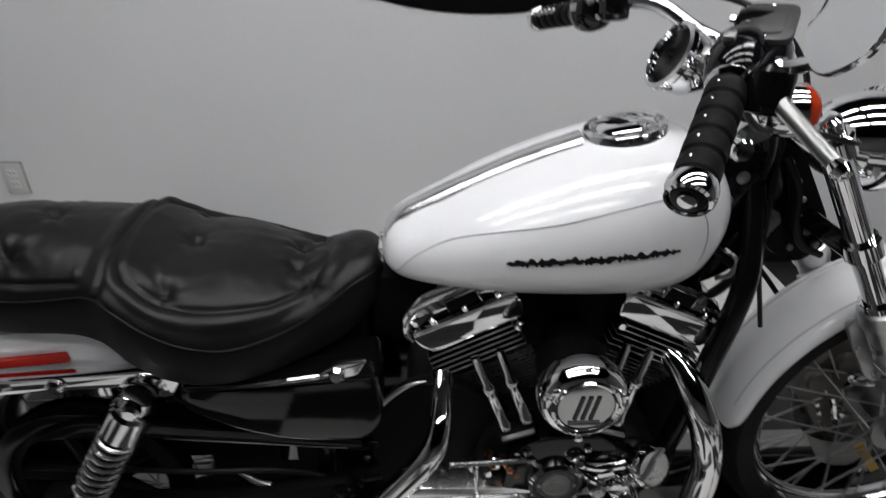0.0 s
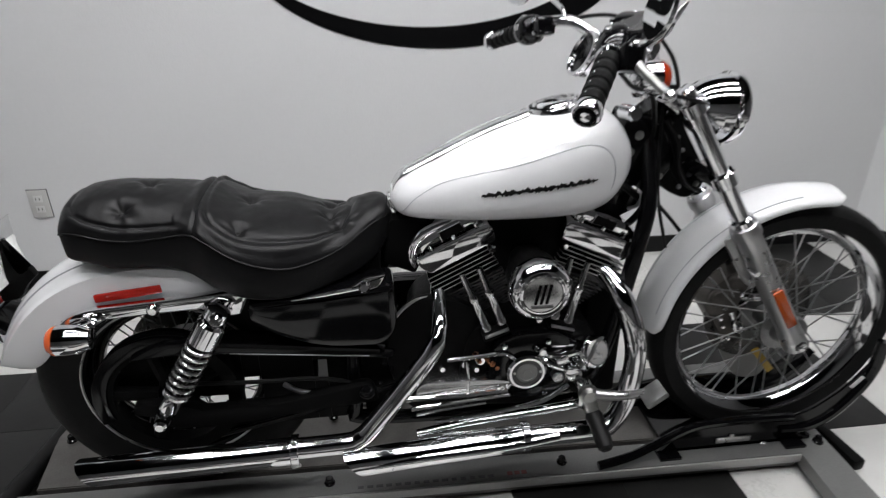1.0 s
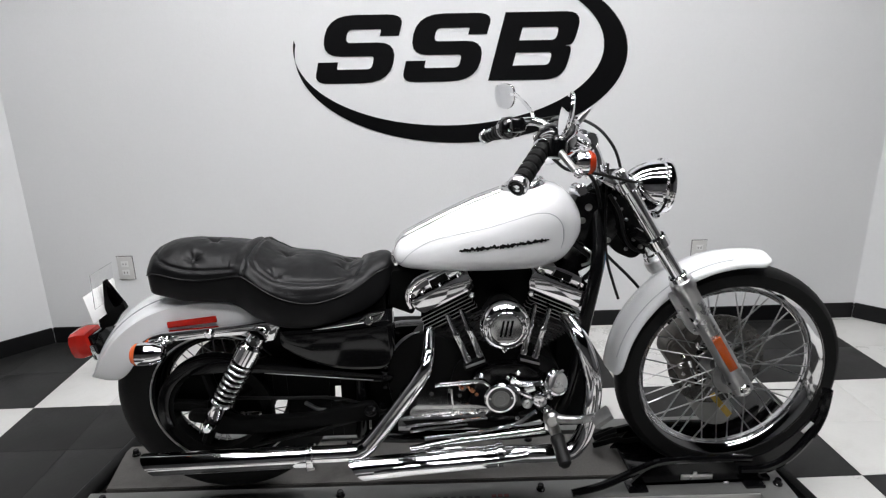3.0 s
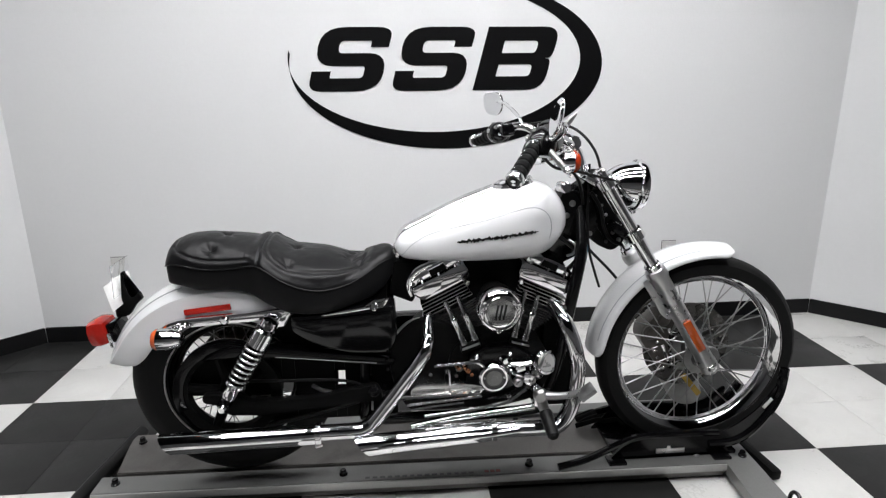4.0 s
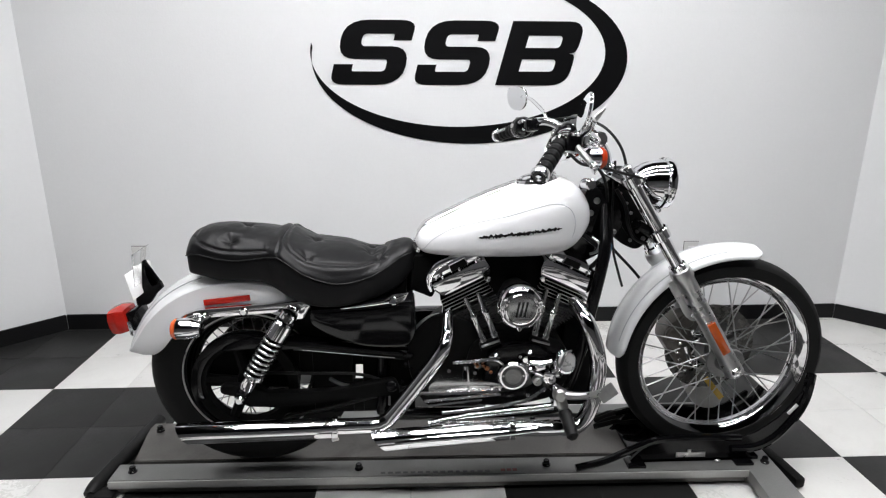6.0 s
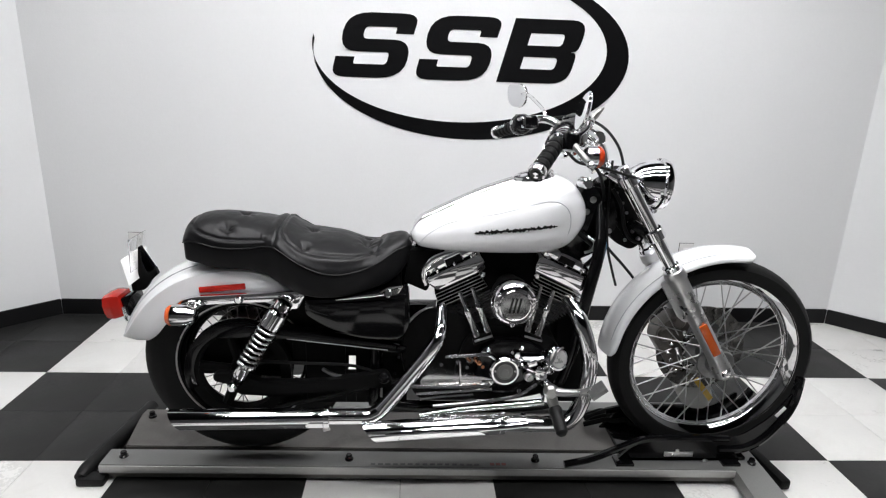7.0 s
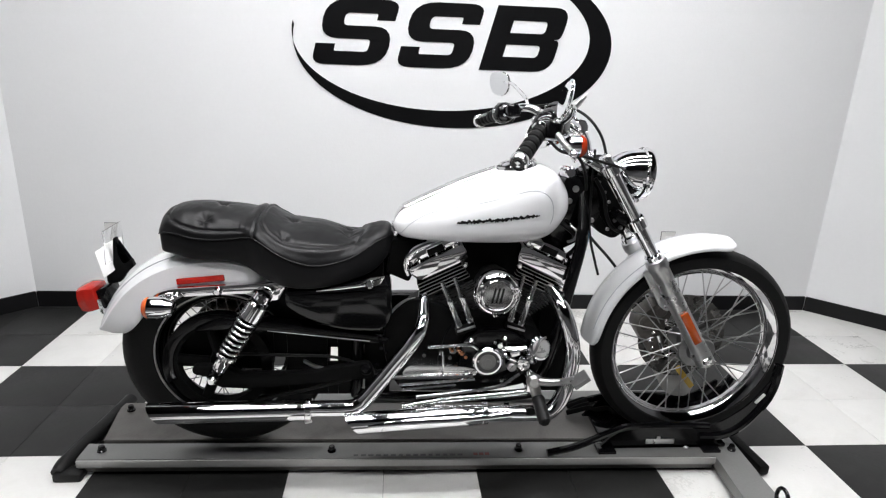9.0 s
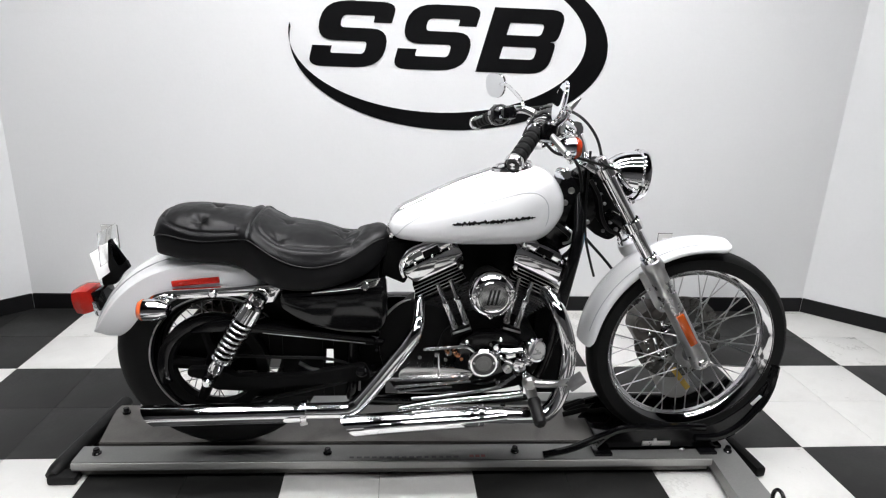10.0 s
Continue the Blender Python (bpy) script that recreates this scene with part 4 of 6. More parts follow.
BAR = {-1: [(1.1, 0, 1.115), (1.085, -0.07, 1.116), (1.035, -0.125, 1.142), (0.99, -0.175, 1.163), (0.96, -0.22, 1.15), (0.931, -0.265, 1.126), (0.863, -0.374, 1.067)],
       1: [(1.1, 0, 1.115), (1.088, 0.045, 1.106), (1.045, 0.09, 1.122), (0.995, 0.128, 1.152), (0.95, 0.178, 1.148), (0.908, 0.252, 1.12), (0.872, 0.406, 1.085)]}
part("handlebar", tube([Vector(p) for p in reversed(BAR[-1])] + [Vector(p) for p in BAR[1][1:]], 0.0127, 14, 6), CHROME, bike, "chrome pullback handlebar")
for s in (-1, 1):
    part("riser", tube([on_fork(1.02, s * 0.045, -0.045), (1.12, s * 0.045, 1.07), (1.1, s * 0.045, 1.105)], 0.016, 12, 4), CHROME, bike)
    part("bar_clamp", rod((1.1, s * 0.032, 1.116), (1.1, s * 0.058, 1.116), 0.022, 16, None, 0.003), CHROME, bike)
    a, b = Vector(BAR[s][-2]), Vector(BAR[s][-1])
    ax = (b - a).normalized()
    L = (b - a).length
    prof = [(0.013, 0.0), (0.018, 0.002)]
    for k in range(5):
        h = 0.004 + (L - 0.008) * k / 5
        w = (L - 0.008) / 5
        prof += [(0.0188, h), (0.0206, h + w * 0.12), (0.021, h + w * 0.45), (0.0206, h + w * 0.78), (0.0182, h + w * 0.88), (0.0182, h + w * 0.98)]
    prof += [(0.018, L)]
    grip = part("grip", lathe(prof, a, ax, 20), GRIP_RUBBER, bike, "black rubber grip with chrome end")
    part("grip_end", lathe([(0.0195, L - 0.004), (0.0225, L - 0.002), (0.0235, L + 0.003), (0.0235, L + 0.012), (0.021, L + 0.017), (0.018, L + 0.0185), (0.0165, L + 0.0145), (0.009, L + 0.0145), (0.0085, L + 0.019), (0.003, L + 0.02)], a, ax, 24), CHROME, grip)
    part("end_insert", lathe([(0.0162, L + 0.0148), (0.0155, L + 0.0162), (0.0092, L + 0.0162)], a, ax, 20), BLACK_GLOSS, grip)
    part("grip_collar", lathe([(0.022, -0.01), (0.0235, -0.007), (0.0235, -0.001), (0.02, 0.003)], a, ax, 18), CHROME if s < 0 else BLACK_SATIN, grip)
    sd = ax.cross(Vector((0, 0, 1))).normalized()
    sd = -sd if sd.x < 0 else sd
    up_ = sd.cross(ax).normalized()
    up_ = -up_ if up_.z < 0 else up_
    q = up_ * math.cos(radians(24)) - sd * math.sin(radians(24))
    for j in range(5):
        h = 0.004 + (L - 0.008) * (j + 0.42) / 5
        part("grip_stud", lathe([(0.0016, 0), (0.0016, 0.0006), (0.0009, 0.001)], a + ax * h + q * 0.0206, q, 10), CHROME, grip)
    if s > 0:
        face = (-sd * 0.75 + up_ * 0.4 - Vector((0, 0.3, 0))).normalized()
        for j in range(5):
            h = L * (0.42 + 0.11 * j)
            part("grip_inlay", tube([a + ax * h + face * 0.021 + up_ * 0.004, a + ax * (h + 0.006) + face * 0.0214, a + ax * (h + 0.013) + face * 0.021 - up_ * 0.003], 0.0026, 8, 3), SATIN, grip)
    wide = 1.0 if s < 0 else 1.12
    # the two halves of the switch housing, a chrome seam between them, and the thumb switches
    sw = part("switch_housing", lathe([(0.016, -0.078), (0.024, -0.074), (0.0285 * wide, -0.064), (0.03 * wide, -0.045), (0.0295 * wide, -0.026), (0.026, -0.012), (0.02, -0.006)], a, ax, 24), BLACK_GLOSS, bike, "black switch housing")
    part("housing_seam", lathe([(0.0303 * wide, -0.043), (0.0308 * wide, -0.0415), (0.0303 * wide, -0.04), (0.029 * wide, -0.0415), (0.0303 * wide, -0.043)], a, ax, 24, caps=False), BLACK_SATIN, sw)
    c = a - ax * 0.042
    rot = ax.to_track_quat("X", "Z").to_matrix().to_4x4()
    part("switch", box(c + up_ * 0.029 - sd * 0.012, (0.014, 0.012, 0.009), 0.003, rot), CAST, sw)
    part("switch", box(c - sd * 0.031 + up_ * 0.006, (0.018, 0.008, 0.012), 0.002, rot), SATIN, sw)
    part("housing_screw", lathe([(0.004, 0), (0.004, 0.003), (0.002, 0.004)], c - up_ * 0.022 - sd * 0.02, -sd - up_, 10), CHROME, sw)
    # lever perch ahead of the bar, with its clamp, pivot and lever
    pc = a - ax * 0.098 + sd * 0.008
    perch = part("lever_perch", box(pc, (0.034, 0.046, 0.042), 0.01, rot), BLACK_GLOSS, bike, "black lever perch")
    for dz in (0.013, -0.013):
        part("clamp_bolt", lathe([(0.0045, 0), (0.0045, 0.005), (0.003, 0.006)], pc - sd * 0.023 + up_ * dz, -sd, 8), CHROME, perch)
    lv = [Vector((0.958, s * 0.273, 1.133)), Vector((0.966, s * 0.312, 1.118)), Vector((0.977, s * 0.35, 1.1)), Vector((0.986, s * 0.382, 1.086))]
    if s > 0:
        lv = [Vector((0.945, 0.25, 1.125)), Vector((0.94, 0.3, 1.11)), Vector((0.932, 0.36, 1.098)), Vector((0.93, 0.4, 1.09))]
    part("perch_arm", tube([pc + sd * 0.012, (pc + lv[0]) / 2 + sd * 0.016, lv[0]], [0.017, 0.016, 0.019], 14, 4), BLACK_GLOSS, perch)
    part("lever_pivot", lathe([(0.006, -0.024), (0.019, -0.022), (0.0225, -0.014), (0.0225, 0.016), (0.018, 0.022), (0.006, 0.023)], lv[0].lerp(lv[1], 0.3 if s < 0 else 0), (0.15, -0.25 * s, 1), 20), BLACK_SATIN, perch)
    part("lever", tube([lv[0].lerp(lv[1], 0.5)] + lv[1:], [0.0095, 0.0082, 0.0078, 0.0075], 12, 6, flat=0.75), LEVER_GREY, perch, "silver control lever")
    part("lever_ball", lathe([(0.002, -0.0105), (0.0075, -0.0075), (0.0105, 0), (0.0075, 0.0075), (0.002, 0.0105)], lv[-1], lv[-1] - lv[-2], 14), CHROME, perch)
    if s < 0:
        n_ = Vector((-0.24, -0.28, 0.92)).normalized()
        e_ = (-ax - n_ * (-ax).dot(n_)).normalized()
        turn = Matrix((e_, n_.cross(e_), n_)).transposed().to_4x4()
        rc0 = Vector((0.986, -0.21, 1.176)) - n_ * 0.03
        lid_m = Matrix.Translation(rc0) @ Matrix((e_, n_, e_.cross(n_))).transposed().to_4x4()

        def stacked(half_x, half_z, corner, h0, h1, bevel):
            bm = plate(rounded([(-half_x, -half_z, corner), (half_x, -half_z, corner), (half_x, half_z, corner), (-half_x, half_z, corner)]), h0, h1, bevel)
            bmesh.ops.transform(bm, matrix=lid_m, verts=bm.verts)
            return bm

        part("reservoir", stacked(0.031, 0.023, 0.014, -0.03, 0.025, 0.004), BLACK_GLOSS, perch, "black brake fluid reservoir")
        part("reservoir_lid", stacked(0.0365, 0.027, 0.015, 0.025, 0.0365, 0.004), LID_GREY, perch, "dark metal reservoir lid")
        part("lid_panel", stacked(0.026, 0.0165, 0.009, 0.036, 0.0378, 0.0008), LID_GREY, perch)
        for dx in (-0.031, 0.031):
            part("lid_screw", lathe([(0.0025, 0), (0.0025, 0.001), (0.0015, 0.0015)], rc0 + e_ * dx + n_ * 0.036, n_, 8), CHROME, perch)
        part("sight_glass", lathe([(0.008, 0), (0.008, 0.003), (0.004, 0.004)], rc0 + turn.to_3x3() @ Vector((0, 0.023, 0)), turn.to_3x3() @ Vector((0, 1, 0)), 12), SATIN, perch)
    # mirror
    mc = Vector((0.957, -0.374, 1.208)) if s < 0 else Vector((0.935, 0.42, 1.215))
    face_n = Vector((-0.98, 0.03, 0.2)).normalized() if s < 0 else Vector((-0.84, -0.52, -0.08)).normalized()
    u = face_n.cross(Vector((0, 0, 1))).normalized()
    w_ = u.cross(face_n)
    if s < 0:
        tilt_ = Matrix.Rotation(radians(34), 3, face_n)
        u, w_ = tilt_ @ u, tilt_ @ w_
    ring = []
    for k in range(28):
        t = 2 * math.pi * k / 28
        ring.append(((0.047 if s < 0 else 0.052) * math.copysign(abs(math.cos(t)) ** 0.75, math.cos(t)) * (1 + 0.12 * math.sin(t)), 0.042 * math.copysign(abs(math.sin(t)) ** 0.8, math.sin(t))))
    shell = add_rings(bmesh.new(), [[mc + (u * x + w_ * z) * k + face_n * h for x, z in ring] for k, h in ((0.96, 0.0025), (1.0, 0.001), (1.0, -0.002), (0.9, -0.006), (0.5, -0.011), (0.12, -0.013))])
    mir = part("mirror", shell, CHROME, bike, "chrome rear-view mirror")
    part("mirror_glass", add_rings(bmesh.new(), [[mc + (u * x + w_ * z) * k + face_n * h for x, z in ring] for k, h in ((0.955, 0.0022), (0.95, 0.0034), (0.3, 0.0038))]), MIRROR, mir)
    back = mc - face_n * 0.015
    if s > 0:
        part("stalk", tube([(0.985, 0.155, 1.16), (0.982, 0.19, 1.182), (0.965, 0.34, 1.218), (0.95, 0.39, 1.222), back], 0.0055, 10, 5), CHROME, mir)
    else:
        part("stalk", tube([(0.972, -0.262, 1.142), (0.986, -0.292, 1.155), (0.99, -0.33, 1.172), (0.984, -0.36, 1.19), back - w_ * 0.012], [0.009, 0.0075, 0.0065, 0.006, 0.005], 12, 5), CHROME, mir)
        part("stalk_blade", tube([(0.986, -0.352, 1.187), (1.0, -0.344, 1.201), (1.017, -0.336, 1.216)], [0.008, 0.0085, 0.003], 10, 4, flat=0.5), LEVER_GREY, mir)
        part("stalk_nut", lathe([(0.013, -0.008), (0.0145, -0.004), (0.0145, 0.006), (0.011, 0.011)], (0.974, -0.266, 1.142), (0.5, -0.6, 0.4), 12), CHROME, mir)
    # front turn signals
    tc = Vector((1.045, -0.19, 1.08)) if s < 0 else Vector((1.072, 0.155, 1.07))
    ts = part("turn_signal", lathe([(0.004, -0.04), (0.018, -0.034), (0.028, -0.018), (0.031, 0.0), (0.031, 0.012)], tc, (1, 0, 0), 24), CHROME, bike, "chrome bullet turn signal with amber lens")
    part("amber_lens", lathe([(0.031, 0.01), (0.031, 0.018), (0.024, 0.028), (0.006, 0.033)], tc, (1, 0, 0), 24), AMBER_DEEP, ts)
    part("stem", rod(tc + Vector((0, -s * 0.02, 0)), (1.085, s * 0.12, 1.1), 0.008, 10), CHROME, ts)
# speedometer
sp_at, sp_ax = Vector((0.985, 0.0, 1.098)), Vector((-0.9, -0.05, 0.42))
spd = part("speedometer", lathe([(0.016, -0.06), (0.032, -0.05), (0.043, -0.03), (0.0465, -0.008), (0.0465, 0.006)], sp_at, sp_ax, 30), CHROME, bike, "chrome speedometer with black dial")
part("bezel", lathe([(0.047, 0.0), (0.0495, 0.004), (0.049, 0.011), (0.043, 0.013), (0.041, 0.006), (0.047, 0.0)], sp_at, sp_ax, 36, caps=False), CHROME, spd)
part("dial", lathe([(0.0415, 0.0065), (0.01, 0.007)], sp_at, sp_ax, 30), BLACK_GLOSS, spd)
part("needle_hub", lathe([(0.004, 0.007), (0.004, 0.0095), (0.002, 0.0105)], sp_at, sp_ax, 12), BLACK_WRINKLE, spd)
part("bracket", tube([sp_at - sp_ax * 0.05, (1.04, 0.0, 1.085), (1.085, 0.0, 1.105)], [0.012, 0.014, 0.014], 10, 4), CHROME, spd)
# cables
part("clutch_cable", tube([(1.0, 0.22, 1.15), (1.08, 0.14, 1.165), (1.14, 0.06, 1.145), (1.185, 0.02, 1.09), (1.208, 0.01, 1.02), (1.22, 0.02, 0.95), (1.17, 0.03, 0.8)], 0.0045, 8, 6), RUBBER_SOFT, bike)
part("throttle_cable", tube([(0.96, -0.25, 1.1), (1.0, -0.225, 1.07), (1.06, -0.18, 1.055), (1.13, -0.14, 1.035), (1.2, -0.12, 1.015), (1.24, -0.06, 1.0)], 0.0042, 8, 6), RUBBER_SOFT, bike)
part("brake_hose", tube([(0.965, -0.235, 1.12), (1.02, -0.19, 1.085), (1.1, -0.1, 1.02), (1.14, -0.04, 0.93), (1.17, 0.05, 0.8), (1.3, 0.1, 0.66), (1.42, 0.09, 0.52)], 0.005, 8, 6), RUBBER_SOFT, bike)
part("speedo_cable", tube([(1.16, -0.02, 1.05), (1.15, -0.06, 0.9), (1.155, -0.075, 0.8), (1.18, -0.07, 0.72), (1.2, -0.06, 0.67)], 0.004, 8, 6), RUBBER_SOFT, bike)
part("wiring_sleeve", tube([(1.14, -0.06, 0.85), (1.15, -0.075, 0.81), (1.146, -0.08, 0.77), (1.138, -0.085, 0.73)], 0.0026, 8, 5), BLUE_WIRE, bike)
cal = part("brake_caliper", plate(rounded([(1.388, 0.44, 0.012), (1.392, 0.482, 0.015), (1.44, 0.53, 0.015), (1.475, 0.55, 0.012), (1.51, 0.51, 0.015), (1.485, 0.43, 0.02), (1.51, 0.345, 0.012), (1.472, 0.315, 0.012), (1.436, 0.37, 0.02)]), 0.03, 0.105, 0.008), CALIPER, bike, "dark grey cast brake caliper")
part("caliper_lobe", lathe([(0.026, 0), (0.026, 0.01), (0.021, 0.016), (0.008, 0.018)], (1.42, 0.032, 0.468), (0, -1, 0), 20), CALIPER, cal)
part("caliper_lobe", lathe([(0.022, 0), (0.022, 0.01), (0.017, 0.015), (0.008, 0.016)], (1.462, 0.032, 0.512), (0, -1, 0), 20), CALIPER, cal)
part("caliper_pin", tube([(1.48, 0.02, 0.486), (1.484, 0.018, 0.468), (1.51, 0.018, 0.462), (1.535, 0.02, 0.458)], 0.0055, 8, 3), CHROME, cal)
part("caliper_pin", tube([(1.462, 0.02, 0.425), (1.47, 0.016, 0.405), (1.482, 0.016, 0.375), (1.492, 0.02, 0.356)], 0.007, 8, 3), CHROME, cal)
for x, z in ((1.447, 0.432), (1.452, 0.375), (1.475, 0.335), (1.503, 0.37), (1.44, 0.4)):
    part("caliper_bolt", lathe([(0.007, 0), (0.007, 0.006), (0.004, 0.009)], (x, 0.03, z), (0, -1, 0), 8), CHROME, cal)
# added grey plate for a pale shape below the hub, part unknown
part("pale_wheel_plate", plate(rounded([(1.46, 0.315, 0.015), (1.489, 0.265, 0.03), (1.537, 0.185, 0.03), (1.575, 0.163, 0.03), (1.628, 0.163, 0.02), (1.653, 0.21, 0.03), (1.605, 0.29, 0.03), (1.58, 0.36, 0.02), (1.52, 0.37, 0.02)]), 0.066, 0.072, 0.002), GREY_PLATE, bike)
part("tie_tag", box((1.558, -0.02, 0.29), (0.019, 0.004, 0.1), 0.001, Matrix.Rotation(radians(-40), 4, "Y")), YELLOW, bike)

# --- frame ---
for s in (-1, 1):
    part("frame_downtube", tube([(1.135, s * 0.025, 0.93), (1.13, s * 0.07, 0.85), (1.12, s * 0.105, 0.775), (1.093, s * 0.115, 0.63), (1.065, s * 0.11, 0.45), (1.025, s * 0.095, 0.31), (0.95, s * 0.09, 0.265), (0.5, s * 0.09, 0.27), (0.46, s * 0.09, 0.33), (0.47, s * 0.1, 0.62)], 0.018, 12, 5), BLACK_SATIN, bike)
    part("frame_rear_tube", tube([(0.2, s * 0.1, 0.63), (0.3, s * 0.1, 0.65), (0.42, s * 0.09, 0.655), (0.5, s * 0.06, 0.68), (0.56, s * 0.03, 0.74)], 0.013, 10, 5), BLACK_GLOSS, bike)
part("frame_backbone", tube([(0.55, 0, 0.75), (0.8, 0, 0.8), (1.0, 0, 0.88), (1.1, 0, 0.94)], 0.024, 12, 4), BLACK_GLOSS, bike)
part("neck_gusset", plate(rounded([(1.03, 0.8, 0.01), (1.05, 0.9, 0.01), (1.08, 0.985, 0.01), (1.17, 0.95, 0.02), (1.2, 0.87, 0.02), (1.13, 0.77, 0.02), (1.07, 0.74, 0.02)]), -0.045, 0.045, 0.006), BLACK_GLOSS, bike)
for x, z, r in ((1.106, 0.935, 0.012), (1.09, 0.898, 0.011), (1.165, 0.84, 0.009), (1.12, 0.8, 0.008)):
    part("neck_bolt", lathe([(r * 0.85, 0), (r * 0.85, 0.003), (r * 0.6, 0.005)], (x, -0.045, z), (0, -1, 0), 12), LEVER_GREY, bike)
part("fork_cover", plate(rounded([(1.1, 0.97, 0.01), (1.195, 0.975, 0.01), (1.268, 0.865, 0.01), (1.285, 0.81, 0.02), (1.245, 0.775, 0.02), (1.19, 0.8, 0.02), (1.13, 0.88, 0.01)]), -0.035, 0.045, 0.008), BLACK_WRINKLE, bike)
for x, z, r in ((1.178, 0.955, 0.007), (1.2, 0.925, 0.006), (1.215, 0.895, 0.007), (1.225, 0.865, 0.006), (1.24, 0.838, 0.009), (1.22, 0.81, 0.008), (1.26, 0.815, 0.01), (1.15, 0.92, 0.006)):
    part("cover_screw", lathe([(r * 0.75, 0), (r * 0.75, 0.003), (r * 0.5, 0.005)], (x, -0.036, z), (0.1, -1, 0.2), 8), LEVER_GREY, bike)
part("wire_loom", tube([(1.16, -0.05, 0.97), (1.19, -0.055, 0.92), (1.205, -0.055, 0.86), (1.23, -0.05, 0.82), (1.27, -0.045, 0.8)], 0.006, 8, 5), RUBBER_SOFT, bike)
part("ignition_switch", rod((1.07, -0.03, 0.985), (1.075, -0.085, 0.99), 0.017, 16, None, 0.004), CHROME, bike)
part("regulator", box((1.075, 0.0, 0.42), (0.095, 0.12, 0.32), 0.012), BLACK_WRINKLE, bike)
part("wire_loom", tube([(1.06, -0.05, 0.84), (1.1, -0.065, 0.81), (1.13, -0.06, 0.78), (1.11, -0.055, 0.74), (1.07, -0.06, 0.72)], 0.008, 8, 5), RUBBER_SOFT, bike)
part("horn_clip", tube([(1.09, -0.075, 0.83), (1.11, -0.085, 0.815), (1.105, -0.085, 0.79), (1.085, -0.08, 0.78)], 0.004, 6, 4), SATIN, bike)

# --- engine ---
part("crankcase", plate(rounded([(0.7, 0.4, 0.03), (0.73, 0.52, 0.03), (0.8, 0.56, 0.03), (0.93, 0.56, 0.03), (1.02, 0.51, 0.04), (1.045, 0.41, 0.04), (0.99, 0.33, 0.03), (0.86, 0.3, 0.03), (0.74, 0.31, 0.03)]), -0.13, 0.14, 0.012), BLACK_WRINKLE, bike, "black engine crankcase")
part("gear_cover", plate(rounded([(0.76, 0.37, 0.03), (0.775, 0.5, 0.03), (0.83, 0.53, 0.02), (0.92, 0.53, 0.02), (0.99, 0.48, 0.03), (1.0, 0.4, 0.04), (0.93, 0.36, 0.03), (0.85, 0.345, 0.03)]), -0.165, -0.13, 0.008), BLACK_GLOSS, bike)
part("transmission_case", plate(rounded([(0.6, 0.34, 0.03), (0.6, 0.5, 0.04), (0.64, 0.545, 0.04), (0.72, 0.56, 0.04), (0.78, 0.545, 0.03), (0.81, 0.4, 0.03), (0.77, 0.3, 0.03), (0.6, 0.3, 0.03)]), -0.09, 0.13, 0.014), BLACK_WRINKLE, bike)
part("gearbox_cover", plate(rounded([(0.57, 0.34, 0.03), (0.54, 0.43, 0.04), (0.54, 0.505, 0.03), (0.556, 0.552, 0.03), (0.588, 0.591, 0.03), (0.635, 0.612, 0.03), (0.72, 0.59, 0.04), (0.78, 0.545, 0.03), (0.81, 0.4, 0.03), (0.77, 0.3, 0.03), (0.6, 0.3, 0.03)]), -0.12, -0.09, 0.008), BLACK_WRINKLE, bike, "round black gearbox cover")
# the shine on the case's upper edge, drawn as a pale tube
part("case_edge_glint", tube([(0.544, -0.117, 0.535), (0.557, -0.117, 0.556), (0.573, -0.117, 0.577), (0.591, -0.117, 0.594), (0.612, -0.117, 0.607), (0.634, -0.117, 0.613)], [0.0012, 0.003, 0.004, 0.004, 0.003, 0.001], 8, 4), SATIN, bike, "pale strip painting the glint along the black gearbox case")
part("sprocket_cover", plate(rounded([(0.6, 0.374, 0.008), (0.6, 0.4, 0.012), (0.62, 0.415, 0.008), (0.785, 0.41, 0.006), (0.832, 0.398, 0.006), (0.815, 0.376, 0.006)]), -0.166, -0.1, 0.005), BRUSHED, bike, "polished sprocket cover")
part("cover_bar", tube([(0.672, -0.168, 0.4755), (0.74, -0.17, 0.48), (0.798, -0.17, 0.4835), (0.822, -0.168, 0.468)], 0.005, 8, 4), POLISH, bike)
part("cable_drop", tube([(0.716, -0.165, 0.46), (0.719, -0.17, 0.43), (0.72, -0.17, 0.38)], 0.0032, 8, 3), POLISH, bike)
BRASS = surface("brass", (0.42, 0.18, 0.09), 0.3, 1.0)
for x, z, r in ((0.742, 0.459, 0.008), (0.772, 0.45, 0.011), (0.783, 0.437, 0.008)):
    part("oil_line_fitting", lathe([(r, 0), (r, 0.022), (r * 0.7, 0.026), (r * 0.7, 0.036), (r * 0.4, 0.038)], (x, -0.13, z), (0.1, -1, 0.1), 6), BRASS, bike, "brass fitting")
for x, z, r in ((0.712, 0.448, 0.011), (0.748, 0.455, 0.013), (0.738, 0.432, 0.008), (0.66, 0.44, 0.008), (0.81, 0.44, 0.01)):
    part("case_bolt", lathe([(r, 0), (r, 0.012), (r * 0.7, 0.017)], (x, -0.14, z), (0.15, -1, 0.1), 8), CHROME, bike)
cc = part("timer_cover", lathe([(0.046, 0), (0.046, 0.012), (0.041, 0.017), (0.036, 0.017), (0.035, 0.012), (0.02, 0.012), (0.004, 0.012)], (0.852, -0.165, 0.432), (0, -1, 0), 36), CHROME, bike, "round chrome timer cover")
part("cover_disc", lathe([(0.025, 0.012), (0.0245, 0.0165), (0.0185, 0.0175), (0.018, 0.0165), (0.0105, 0.0165), (0.01, 0.0175), (0.003, 0.0175)], (0.852, -0.165, 0.432), (0, -1, 0), 30), DIAL_GREY, cc)
